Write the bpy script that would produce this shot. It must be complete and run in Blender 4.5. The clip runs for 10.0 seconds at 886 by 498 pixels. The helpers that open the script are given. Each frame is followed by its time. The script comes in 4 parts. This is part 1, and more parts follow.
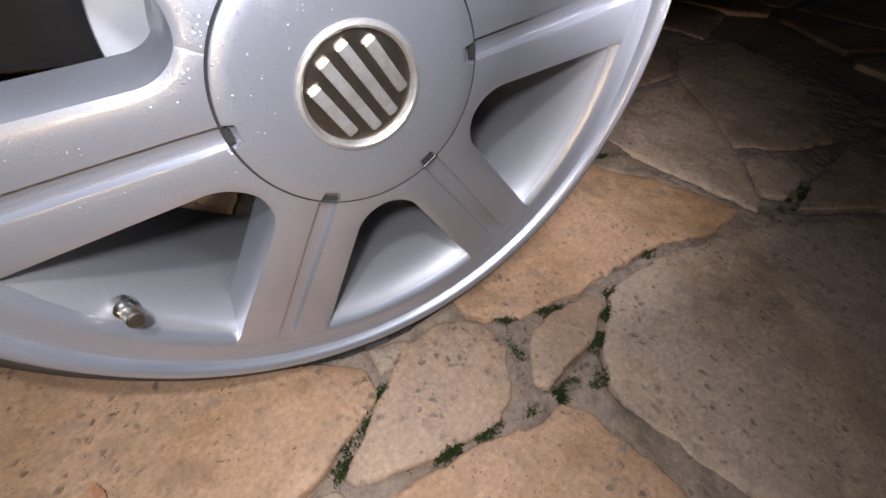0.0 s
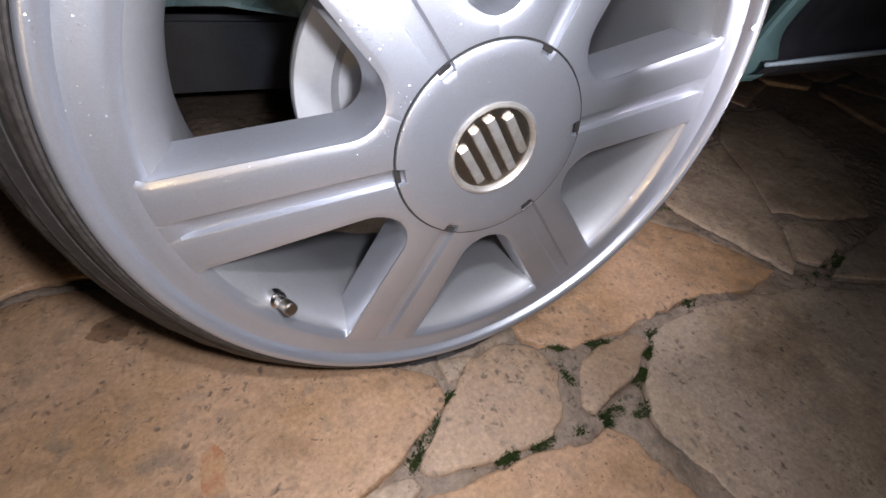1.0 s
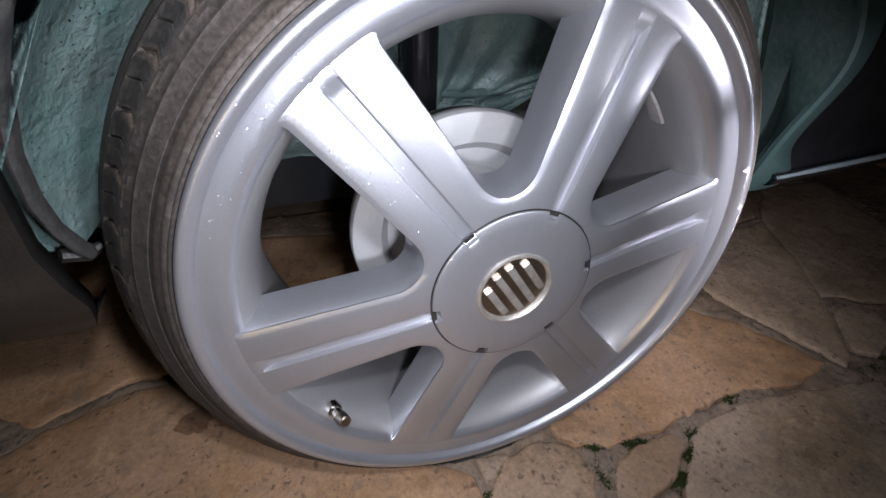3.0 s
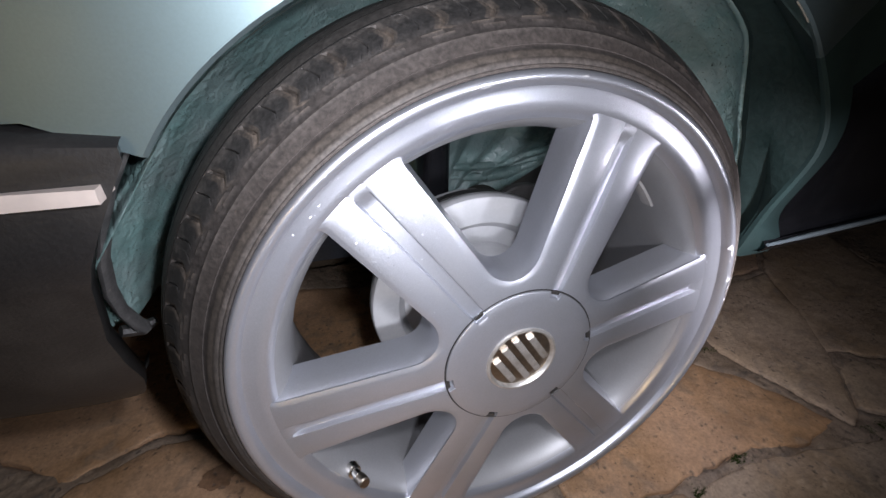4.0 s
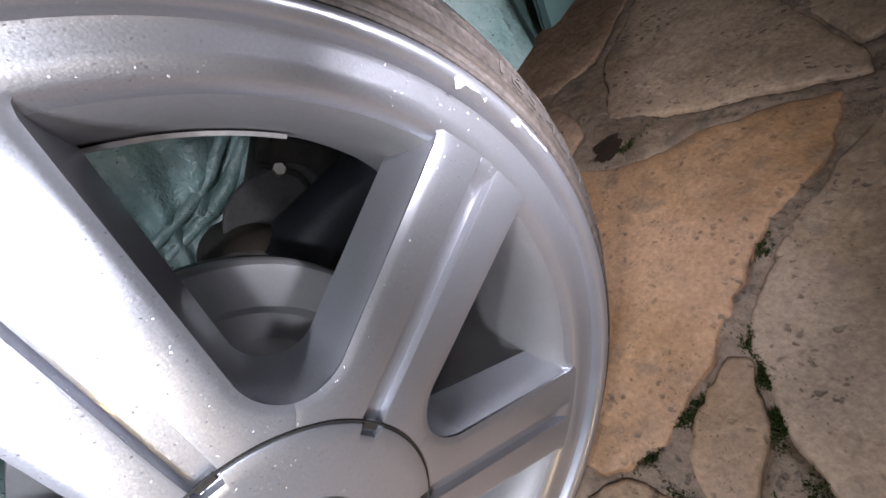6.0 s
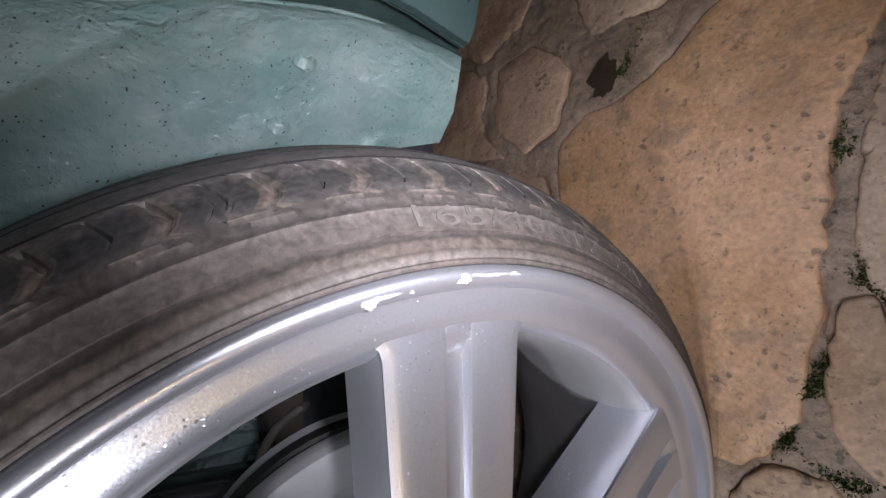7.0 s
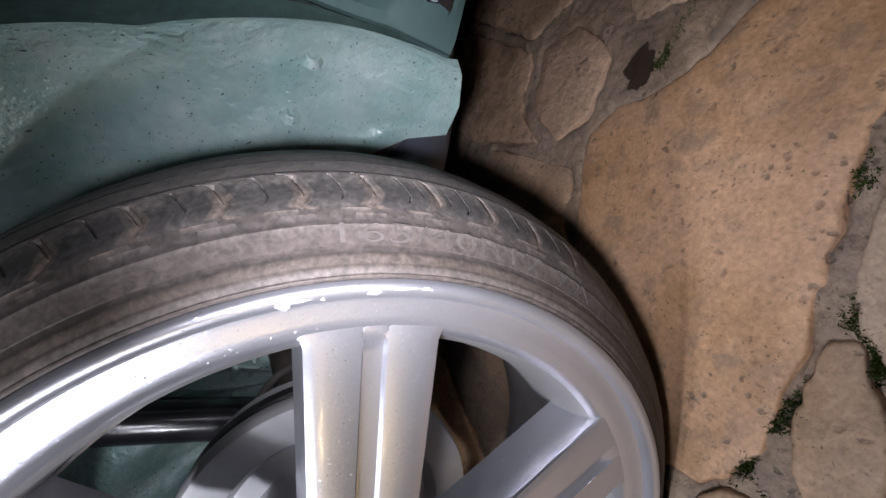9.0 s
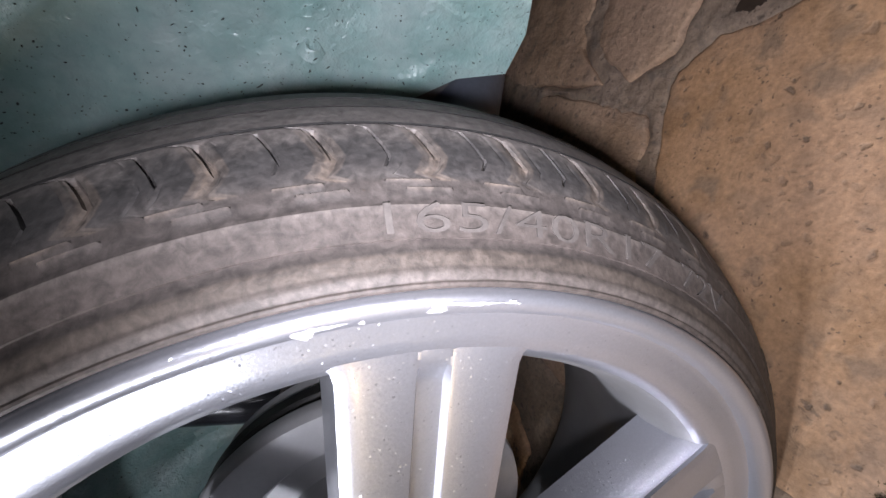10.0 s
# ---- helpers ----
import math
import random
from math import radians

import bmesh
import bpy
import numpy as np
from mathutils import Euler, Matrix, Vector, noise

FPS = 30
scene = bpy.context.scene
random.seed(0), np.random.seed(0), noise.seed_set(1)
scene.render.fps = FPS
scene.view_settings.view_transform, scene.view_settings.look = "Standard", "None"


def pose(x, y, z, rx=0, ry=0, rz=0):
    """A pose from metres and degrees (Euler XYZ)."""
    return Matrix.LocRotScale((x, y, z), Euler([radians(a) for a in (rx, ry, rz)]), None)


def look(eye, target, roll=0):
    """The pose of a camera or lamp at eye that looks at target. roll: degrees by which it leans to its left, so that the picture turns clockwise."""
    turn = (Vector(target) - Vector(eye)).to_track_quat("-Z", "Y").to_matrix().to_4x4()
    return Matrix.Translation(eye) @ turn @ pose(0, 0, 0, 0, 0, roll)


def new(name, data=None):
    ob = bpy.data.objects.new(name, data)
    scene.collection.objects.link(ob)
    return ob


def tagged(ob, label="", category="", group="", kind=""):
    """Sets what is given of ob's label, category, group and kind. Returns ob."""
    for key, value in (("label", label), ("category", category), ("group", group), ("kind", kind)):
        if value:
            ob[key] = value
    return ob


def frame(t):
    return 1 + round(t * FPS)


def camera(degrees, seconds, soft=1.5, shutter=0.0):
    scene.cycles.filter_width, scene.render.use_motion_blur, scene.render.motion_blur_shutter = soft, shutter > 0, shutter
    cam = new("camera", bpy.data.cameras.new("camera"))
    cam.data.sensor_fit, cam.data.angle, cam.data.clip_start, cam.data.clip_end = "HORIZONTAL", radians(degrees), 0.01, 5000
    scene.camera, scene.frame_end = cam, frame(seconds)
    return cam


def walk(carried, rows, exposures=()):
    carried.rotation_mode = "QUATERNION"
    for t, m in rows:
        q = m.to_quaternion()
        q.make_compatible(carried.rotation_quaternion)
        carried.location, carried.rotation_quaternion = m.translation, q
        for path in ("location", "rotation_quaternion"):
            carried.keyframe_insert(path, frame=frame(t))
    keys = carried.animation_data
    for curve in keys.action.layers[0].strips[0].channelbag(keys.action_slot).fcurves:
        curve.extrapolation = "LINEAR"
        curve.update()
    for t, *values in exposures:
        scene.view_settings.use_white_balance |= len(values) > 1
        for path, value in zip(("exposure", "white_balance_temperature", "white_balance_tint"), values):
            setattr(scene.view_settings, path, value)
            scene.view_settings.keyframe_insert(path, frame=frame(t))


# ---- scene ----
cam = camera(93.18, 10.0)
PATH = [
    (0.0, -0.0712, -0.2038, 0.361, 43.82, -4.11, -29.21),
    (0.5, -0.1242, -0.2101, 0.3596, 43.44, -7.4, -25.38),
    (1.0, -0.1471, -0.2166, 0.3972, 47.31, -6.6, -23.42),
    (1.5, -0.1418, -0.1964, 0.4366, 49.95, -5.34, -22.31),
    (2.0, -0.1268, -0.2106, 0.4522, 51.86, -3.48, -22.22),
    (2.5, -0.1347, -0.2174, 0.4562, 52.92, -2.61, -20.79),
    (3.8, -0.1535, -0.2384, 0.5179, 59.01, -1.12, -17.33),
    (4.0, -0.1539, -0.2391, 0.5254, 60.01, -1.2, -17.87),
    (4.5, -0.1346, -0.1825, 0.5634, 61.7, -0.92, -17.51),
    (5.0, -0.0199, -0.1898, 0.5136, 59.21, 13.31, -26.66),
    (5.5, 0.0674, -0.1904, 0.4573, 51.24, 23.02, -35.56),
    (5.7, 0.0876, -0.1759, 0.4276, 47.06, 27.15, -39.52),
    (6.8, 0.2283, -0.1248, 0.4048, 12.76, 53.64, -72.09),
    (7.0, 0.2438, -0.1239, 0.397, 10.24, 54.32, -74.54),
    (7.5, 0.2651, -0.1233, 0.388, 5.49, 55.92, -76.16),
    (8.0, 0.2471, -0.1522, 0.3753, 11.09, 57.0, -69.62),
    (8.5, 0.257, -0.1707, 0.3748, 13.95, 56.48, -65.68),
    (9.0, 0.2841, -0.1717, 0.356, 17.77, 62.13, -59.29),
    (9.5, 0.286, -0.1164, 0.3601, 16.82, 63.76, -56.82),
    (10.0, 0.2803, -0.1013, 0.3476, 14.35, 65.4, -55.78),
]
walk(cam, [(t, pose(x, y, z, rx, ry, rz)) for t, x, y, z, rx, ry, rz in PATH],
     [(0.0, 1.0), (0.7, 1.0), (1.5, 0.62), (2.5, 0.34), (4.0, 0.38), (4.6, 0.36), (5.0, 0.36), (5.6, 0.78), (7.0, 0.72), (7.5, 0.84), (8.6, 0.8), (9.05, 0.8), (9.5, 0.98), (10.0, 0.88)])
# ---- rest ----
HUB = 0.2592
WHEEL = pose(0, 0, HUB, -2.28, 0, 0)

# ---- light ----
world = bpy.data.worlds.new("night")
scene.world = world
world.use_nodes = True
world.node_tree.nodes["Background"].inputs[0].default_value = (0.25, 0.3, 0.4, 1)
world.node_tree.nodes["Background"].inputs[1].default_value = 0.012
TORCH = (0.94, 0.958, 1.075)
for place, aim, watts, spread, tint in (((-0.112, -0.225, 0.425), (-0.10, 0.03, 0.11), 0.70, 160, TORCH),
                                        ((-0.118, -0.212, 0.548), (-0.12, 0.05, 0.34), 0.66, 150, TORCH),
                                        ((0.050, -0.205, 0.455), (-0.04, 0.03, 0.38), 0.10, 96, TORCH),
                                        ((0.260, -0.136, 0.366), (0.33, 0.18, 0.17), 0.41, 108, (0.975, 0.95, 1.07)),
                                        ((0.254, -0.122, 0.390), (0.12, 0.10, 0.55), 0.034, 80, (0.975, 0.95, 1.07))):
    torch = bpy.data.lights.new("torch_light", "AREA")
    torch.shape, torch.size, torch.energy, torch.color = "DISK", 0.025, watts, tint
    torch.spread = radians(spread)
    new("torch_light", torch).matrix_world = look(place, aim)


# ---- materials ----
def material(name, base, rough=0.5, metal=0.0, vary=0.25, scale=20, fine=300, bump=0.1, tint=None, coat=0.0, island=0.0, mask=0.55, spec=0.5, dist=0.002):
    """A painted or worn surface: base colour, tint in large blotches, fine grain, relief."""
    m = bpy.data.materials.new(name)
    m.use_nodes = True
    nt = m.node_tree
    n, l = nt.nodes, nt.links
    b = n["Principled BSDF"]
    b.inputs["Roughness"].default_value, b.inputs["Metallic"].default_value = rough, metal
    b.inputs["Coat Weight"].default_value = coat
    b.inputs["Coat Roughness"].default_value = 0.08
    b.inputs["Specular IOR Level"].default_value = spec
    co = n.new("ShaderNodeTexCoord")
    big = n.new("ShaderNodeTexNoise")
    big.inputs["Scale"].default_value, big.inputs["Detail"].default_value = scale, 6
    l.new(co.outputs["Object"], big.inputs["Vector"])
    grain = n.new("ShaderNodeTexNoise")
    grain.inputs["Scale"].default_value, grain.inputs["Detail"].default_value = fine, 4
    l.new(co.outputs["Object"], grain.inputs["Vector"])
    ramp = n.new("ShaderNodeMapRange")
    ramp.inputs["From Min"].default_value, ramp.inputs["From Max"].default_value = mask - 0.15, mask + 0.15
    l.new(big.outputs["Fac"], ramp.inputs["Value"])
    mix = n.new("ShaderNodeMix")
    mix.data_type = "RGBA"
    mix.inputs["A"].default_value = (*base, 1)
    mix.inputs["B"].default_value = (*(tint or [c * 0.7 for c in base]), 1)
    l.new(ramp.outputs["Result"], mix.inputs["Factor"])
    val = n.new("ShaderNodeMapRange")
    val.inputs["To Min"].default_value, val.inputs["To Max"].default_value = 1 - vary, 1 + vary
    l.new(grain.outputs["Fac"], val.inputs["Value"])
    hsv = n.new("ShaderNodeHueSaturation")
    l.new(mix.outputs["Result"], hsv.inputs["Color"])
    last = val.outputs["Result"]
    if island:
        info = n.new("ShaderNodeObjectInfo")
        isl = n.new("ShaderNodeMapRange")
        isl.inputs["To Min"].default_value, isl.inputs["To Max"].default_value = 1 - island, 1 + island
        l.new(info.outputs["Random"], isl.inputs["Value"])
        mul = n.new("ShaderNodeMath")
        mul.operation = "MULTIPLY"
        l.new(last, mul.inputs[0])
        l.new(isl.outputs["Result"], mul.inputs[1])
        last = mul.outputs["Value"]
    l.new(last, hsv.inputs["Value"])
    l.new(hsv.outputs["Color"], b.inputs["Base Color"])
    rr = n.new("ShaderNodeMapRange")
    rr.inputs["To Min"].default_value, rr.inputs["To Max"].default_value = max(rough - 0.12, 0.02), min(rough + 0.12, 1)
    l.new(big.outputs["Fac"], rr.inputs["Value"])
    l.new(rr.outputs["Result"], b.inputs["Roughness"])
    if bump:
        bp = n.new("ShaderNodeBump")
        bp.inputs["Strength"].default_value, bp.inputs["Distance"].default_value = bump, dist
        l.new(grain.outputs["Fac"], bp.inputs["Height"])
        l.new(bp.outputs["Normal"], b.inputs["Normal"])
    return m


def flakes(m, scale=2100, amount=0.028):
    """Fine metal flakes that glint: each cell leans its own way."""
    nt = m.node_tree
    n, l = nt.nodes, nt.links
    b = n["Principled BSDF"]
    co = n.new("ShaderNodeTexCoord")
    cell = n.new("ShaderNodeTexVoronoi")
    cell.inputs["Scale"].default_value = scale
    l.new(co.outputs["Object"], cell.inputs["Vector"])
    lean = n.new("ShaderNodeVectorMath")
    lean.operation = "MULTIPLY_ADD"
    lean.inputs[1].default_value = (amount * 2,) * 3
    lean.inputs[2].default_value = (-amount,) * 3
    l.new(cell.outputs["Color"], lean.inputs[0])
    coarse = n.new("ShaderNodeTexVoronoi")
    coarse.inputs["Scale"].default_value = 1450
    l.new(co.outputs["Object"], coarse.inputs["Vector"])
    sep = n.new("ShaderNodeSeparateColor")
    l.new(coarse.outputs["Color"], sep.inputs["Color"])
    rare = n.new("ShaderNodeMapRange")
    rare.inputs["From Min"].default_value, rare.inputs["From Max"].default_value = 0.970, 0.978
    rare.inputs["To Max"].default_value = 0.55
    l.new(sep.outputs["Red"], rare.inputs["Value"])
    tilt = n.new("ShaderNodeVectorMath")
    tilt.operation = "SUBTRACT"
    tilt.inputs[1].default_value = (0.95, 0.5, 0.5)
    l.new(coarse.outputs["Color"], tilt.inputs[0])
    glint = n.new("ShaderNodeVectorMath")
    glint.operation = "SCALE"
    l.new(tilt.outputs["Vector"], glint.inputs[0])
    l.new(rare.outputs["Result"], glint.inputs["Scale"])
    both = n.new("ShaderNodeVectorMath")
    l.new(lean.outputs["Vector"], both.inputs[0])
    l.new(glint.outputs["Vector"], both.inputs[1])
    lean = both
    add = n.new("ShaderNodeVectorMath")
    src = b.inputs["Normal"].links[0].from_socket
    l.new(src, add.inputs[0])
    l.new(lean.outputs["Vector"], add.inputs[1])
    nor = n.new("ShaderNodeVectorMath")
    nor.operation = "NORMALIZE"
    l.new(add.outputs["Vector"], nor.inputs[0])
    l.new(nor.outputs["Vector"], b.inputs["Normal"])
    return m


def pitted(m, scale=130, dark=0.5, mottle=0.2):
    """Small dark pits and specks, with their own relief."""
    nt = m.node_tree
    n, l = nt.nodes, nt.links
    b = n["Principled BSDF"]
    co = n.new("ShaderNodeTexCoord")
    warp = n.new("ShaderNodeTexNoise")
    warp.inputs["Scale"].default_value = 30
    l.new(co.outputs["Object"], warp.inputs["Vector"])
    mixv = n.new("ShaderNodeVectorMath")
    mixv.operation = "MULTIPLY_ADD"
    mixv.inputs[1].default_value = (0.03, 0.03, 0.03)
    l.new(warp.outputs["Color"], mixv.inputs[0])
    l.new(co.outputs["Object"], mixv.inputs[2])
    cell = n.new("ShaderNodeTexVoronoi")
    cell.inputs["Scale"].default_value = scale
    l.new(mixv.outputs["Vector"], cell.inputs["Vector"])
    sep = n.new("ShaderNodeSeparateColor")
    l.new(cell.outputs["Color"], sep.inputs["Color"])
    size = n.new("ShaderNodeMapRange")
    size.inputs["From Min"].default_value, size.inputs["From Max"].default_value = 0.86, 1.0
    size.inputs["To Min"].default_value, size.inputs["To Max"].default_value = 0.0, 0.34
    l.new(sep.outputs["Red"], size.inputs["Value"])
    near = n.new("ShaderNodeMath")
    near.operation = "SUBTRACT"
    l.new(size.outputs["Result"], near.inputs[0])
    l.new(cell.outputs["Distance"], near.inputs[1])
    hit = n.new("ShaderNodeMapRange")
    hit.inputs["From Min"].default_value, hit.inputs["From Max"].default_value = -0.05, 0.08
    l.new(near.outputs["Value"], hit.inputs["Value"])
    patch = n.new("ShaderNodeTexNoise")
    patch.inputs["Scale"].default_value, patch.inputs["Detail"].default_value, patch.inputs["Roughness"].default_value = 22, 8, 0.62
    l.new(co.outputs["Object"], patch.inputs["Vector"])
    pr = n.new("ShaderNodeMapRange")
    pr.inputs["From Min"].default_value, pr.inputs["From Max"].default_value = 0.3, 0.7
    pr.inputs["To Min"].default_value, pr.inputs["To Max"].default_value = 1 - mottle, 1 + mottle
    l.new(patch.outputs["Fac"], pr.inputs["Value"])
    tone = n.new("ShaderNodeHueSaturation")
    sat = n.new("ShaderNodeMapRange")
    sat.inputs["From Min"].default_value, sat.inputs["From Max"].default_value = 0.35, 0.75
    sat.inputs["To Min"].default_value, sat.inputs["To Max"].default_value = 1.1, 0.75
    l.new(patch.outputs["Fac"], sat.inputs["Value"])
    l.new(sat.outputs["Result"], tone.inputs["Saturation"])
    l.new(pr.outputs["Result"], tone.inputs["Value"])
    l.new(b.inputs["Base Color"].links[0].from_socket, tone.inputs["Color"])
    mul = n.new("ShaderNodeMix")
    mul.data_type = "RGBA"
    mul.blend_type = "MULTIPLY"
    mul.inputs["B"].default_value = (dark, dark * 0.9, dark * 0.8, 1)
    l.new(hit.outputs["Result"], mul.inputs["Factor"])
    l.new(tone.outputs["Color"], mul.inputs["A"])
    l.new(mul.outputs["Result"], b.inputs["Base Color"])
    old = b.inputs["Normal"].links[0].from_node
    bp = n.new("ShaderNodeBump")
    bp.inputs["Strength"].default_value, bp.inputs["Distance"].default_value = 0.6, -0.003
    l.new(hit.outputs["Result"], bp.inputs["Height"])
    l.new(old.outputs["Normal"], bp.inputs["Normal"])
    l.new(bp.outputs["Normal"], b.inputs["Normal"])
    return m


def stippled(m):
    """Sprayed underseal: a lumpy orange-peel relief, coarser in patches, over the finer one."""
    n, l = m.node_tree.nodes, m.node_tree.links
    b = n["Principled BSDF"]
    co = n.new("ShaderNodeTexCoord")
    last = b.inputs["Normal"].links[0].from_socket
    for scale, patch, lo, hi, depth in ((330, 16, 0.40, 0.62, 0.0014), (95, 9, 0.42, 0.60, 0.0034), (28, 5, 0.2, 0.6, 0.006)):
        lump = n.new("ShaderNodeTexNoise")
        lump.inputs["Scale"].default_value, lump.inputs["Detail"].default_value, lump.inputs["Distortion"].default_value = scale, 2, 0.6
        where = n.new("ShaderNodeTexNoise")
        where.inputs["Scale"].default_value = patch
        for t in (lump, where):
            l.new(co.outputs["Object"], t.inputs["Vector"])
        amount = n.new("ShaderNodeMapRange")
        amount.inputs["From Min"].default_value, amount.inputs["From Max"].default_value = lo, hi
        amount.inputs["To Min"].default_value = 0.25
        l.new(where.outputs["Fac"], amount.inputs["Value"])
        high = n.new("ShaderNodeMath")
        high.operation = "MULTIPLY"
        l.new(lump.outputs["Fac"], high.inputs[0])
        l.new(amount.outputs["Result"], high.inputs[1])
        bp = n.new("ShaderNodeBump")
        bp.inputs["Strength"].default_value, bp.inputs["Distance"].default_value = 0.8, depth
        l.new(high.outputs["Value"], bp.inputs["Height"])
        l.new(last, bp.inputs["Normal"])
        last = bp.outputs["Normal"]
    l.new(last, b.inputs["Normal"])
    return m


ALLOY = material("silver_alloy_paint", (0.465, 0.478, 0.525), 0.36, 0.78, 0.10, 14, 900, 0.12, (0.42, 0.426, 0.452), coat=0.35, dist=0.0004)
BARREL = material("dull_alloy", (0.31, 0.308, 0.315), 0.46, 0.5, 0.10, 18, 500, 0.1, (0.27, 0.268, 0.272), dist=0.0005)
CHROME = material("chrome", (0.8, 0.78, 0.75), 0.2, 1.0, 0.05, 40, 200, 0.0)
flakes(ALLOY)
SATIN = material("worn_satin_chrome", (0.66, 0.64, 0.61), 0.45, 0.85, 0.15, 60, 300, 0.1, (0.42, 0.38, 0.33))
GREYDUST = material("dusty_grey_bracket", (0.075, 0.072, 0.07), 0.75, 0, 0.4, 40, 300, 0.4, (0.02, 0.02, 0.02), dist=0.002)
BRACKET = material("dark_scuffed_steel", (0.09, 0.088, 0.09), 0.38, 0.6, 0.4, 40, 200, 0.2)
BRONZE = material("tarnished_chrome", (0.44, 0.385, 0.32), 0.33, 1.0, 0.2, 60, 300, 0.05)


def tyre_rubber():
    """Rubber with road dust: pale on the sidewall and the tread, dark on the scrubbed shoulder blocks, brown in the grooves."""
    m = material("dusty_rubber", (0.062, 0.057, 0.054), 0.66, 0, 0.35, 30, 420, 0.3, dist=0.001)
    n, l = m.node_tree.nodes, m.node_tree.links
    b = n["Principled BSDF"]
    co = n.new("ShaderNodeTexCoord")
    sep = n.new("ShaderNodeSeparateXYZ")
    l.new(co.outputs["Object"], sep.inputs["Vector"])
    cloud = n.new("ShaderNodeTexNoise")
    cloud.inputs["Scale"].default_value, cloud.inputs["Detail"].default_value, cloud.inputs["Roughness"].default_value = 70, 7, 0.65
    l.new(co.outputs["Object"], cloud.inputs["Vector"])
    push = n.new("ShaderNodeMath")
    push.operation = "MULTIPLY_ADD"
    push.inputs[1].default_value = 0.03
    l.new(cloud.outputs["Fac"], push.inputs[0])
    l.new(sep.outputs["Y"], push.inputs[2])
    across = n.new("ShaderNodeMapRange")
    across.inputs["From Min"].default_value, across.inputs["From Max"].default_value = 0.015, 0.135
    l.new(push.outputs["Value"], across.inputs["Value"])
    ramp = n.new("ShaderNodeValToRGB")
    # the last stop puts the shade behind the crown into the colour
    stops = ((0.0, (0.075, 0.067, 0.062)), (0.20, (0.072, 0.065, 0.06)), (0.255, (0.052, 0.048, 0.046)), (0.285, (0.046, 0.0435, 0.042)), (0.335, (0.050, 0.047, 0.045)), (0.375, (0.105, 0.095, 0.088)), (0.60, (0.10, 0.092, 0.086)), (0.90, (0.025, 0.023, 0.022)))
    while len(ramp.color_ramp.elements) < len(stops):
        ramp.color_ramp.elements.new(0.5)
    for e, (p, c) in zip(ramp.color_ramp.elements, stops):
        e.position, e.color = p, (*c, 1)
    l.new(across.outputs["Result"], ramp.inputs["Fac"])
    dust = n.new("ShaderNodeAttribute")
    dust.attribute_name = "dust"
    rub = n.new("ShaderNodeMapRange")
    rub.inputs["From Min"].default_value, rub.inputs["From Max"].default_value = 0.3, 0.6
    l.new(cloud.outputs["Fac"], rub.inputs["Value"])
    much = n.new("ShaderNodeMath")
    much.operation = "MULTIPLY"
    l.new(dust.outputs["Fac"], much.inputs[0])
    l.new(rub.outputs["Result"], much.inputs[1])
    mix = n.new("ShaderNodeMix")
    mix.data_type = "RGBA"
    mix.inputs["B"].default_value = (0.17, 0.135, 0.108, 1)
    l.new(much.outputs["Value"], mix.inputs["Factor"])
    l.new(ramp.outputs["Color"], mix.inputs["A"])
    hsv = b.inputs["Base Color"].links[0].from_node
    # moulded rings and rings of dust round the sidewall
    flat = n.new("ShaderNodeVectorMath")
    flat.operation = "MULTIPLY"
    flat.inputs[1].default_value = (1, 0, 1)
    l.new(co.outputs["Object"], flat.inputs[0])
    radius = n.new("ShaderNodeVectorMath")
    radius.operation = "LENGTH"
    l.new(flat.outputs["Vector"], radius.inputs[0])
    wave = n.new("ShaderNodeMath")
    wave.operation = "MULTIPLY_ADD"
    wave.inputs[1].default_value = 0.0016
    l.new(cloud.outputs["Fac"], wave.inputs[0])
    l.new(radius.outputs["Value"], wave.inputs[2])
    band = n.new("ShaderNodeMapRange")
    band.inputs["From Min"].default_value, band.inputs["From Max"].default_value = 0.2348, 0.2668
    l.new(wave.outputs["Value"], band.inputs["Value"])
    rings = n.new("ShaderNodeValToRGB")
    # the first stop darkens the bead where it meets the rim
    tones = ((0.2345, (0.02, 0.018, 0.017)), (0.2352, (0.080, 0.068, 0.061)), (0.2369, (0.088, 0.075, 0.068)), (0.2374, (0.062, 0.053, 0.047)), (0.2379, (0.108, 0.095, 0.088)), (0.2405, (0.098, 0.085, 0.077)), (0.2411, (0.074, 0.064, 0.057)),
             (0.2420, (0.088, 0.074, 0.063)), (0.2449, (0.082, 0.069, 0.059)), (0.2457, (0.060, 0.053, 0.049)), (0.2479, (0.061, 0.054, 0.051)), (0.2487, (0.070, 0.062, 0.058)), (0.2550, (0.072, 0.065, 0.061)), (0.2572, (0.098, 0.090, 0.085)), (0.2581, (0.058, 0.053, 0.051)), (0.2640, (0.058, 0.053, 0.050)))
    while len(rings.color_ramp.elements) < len(tones):
        rings.color_ramp.elements.new(0.5)
    for e, (r, c) in zip(rings.color_ramp.elements, tones):
        e.position, e.color = (r - 0.2340) / 0.032, (c[0] * (0.89 if r < 0.246 else 1.04), c[1] * (0.86 if r < 0.246 else 0.97), c[2] * (0.83 if r < 0.246 else 0.92), 1)
    l.new(band.outputs["Result"], rings.inputs["Fac"])
    side = n.new("ShaderNodeMapRange")
    side.inputs["From Min"].default_value, side.inputs["From Max"].default_value = 0.2652, 0.2632
    l.new(radius.outputs["Value"], side.inputs["Value"])
    less = n.new("ShaderNodeMath")
    less.operation = "SUBTRACT"
    less.use_clamp = True
    l.new(side.outputs["Result"], less.inputs[0])
    l.new(much.outputs["Value"], less.inputs[1])
    tone = n.new("ShaderNodeMix")
    tone.data_type = "RGBA"
    l.new(less.outputs["Value"], tone.inputs["Factor"])
    l.new(mix.outputs["Result"], tone.inputs["A"])
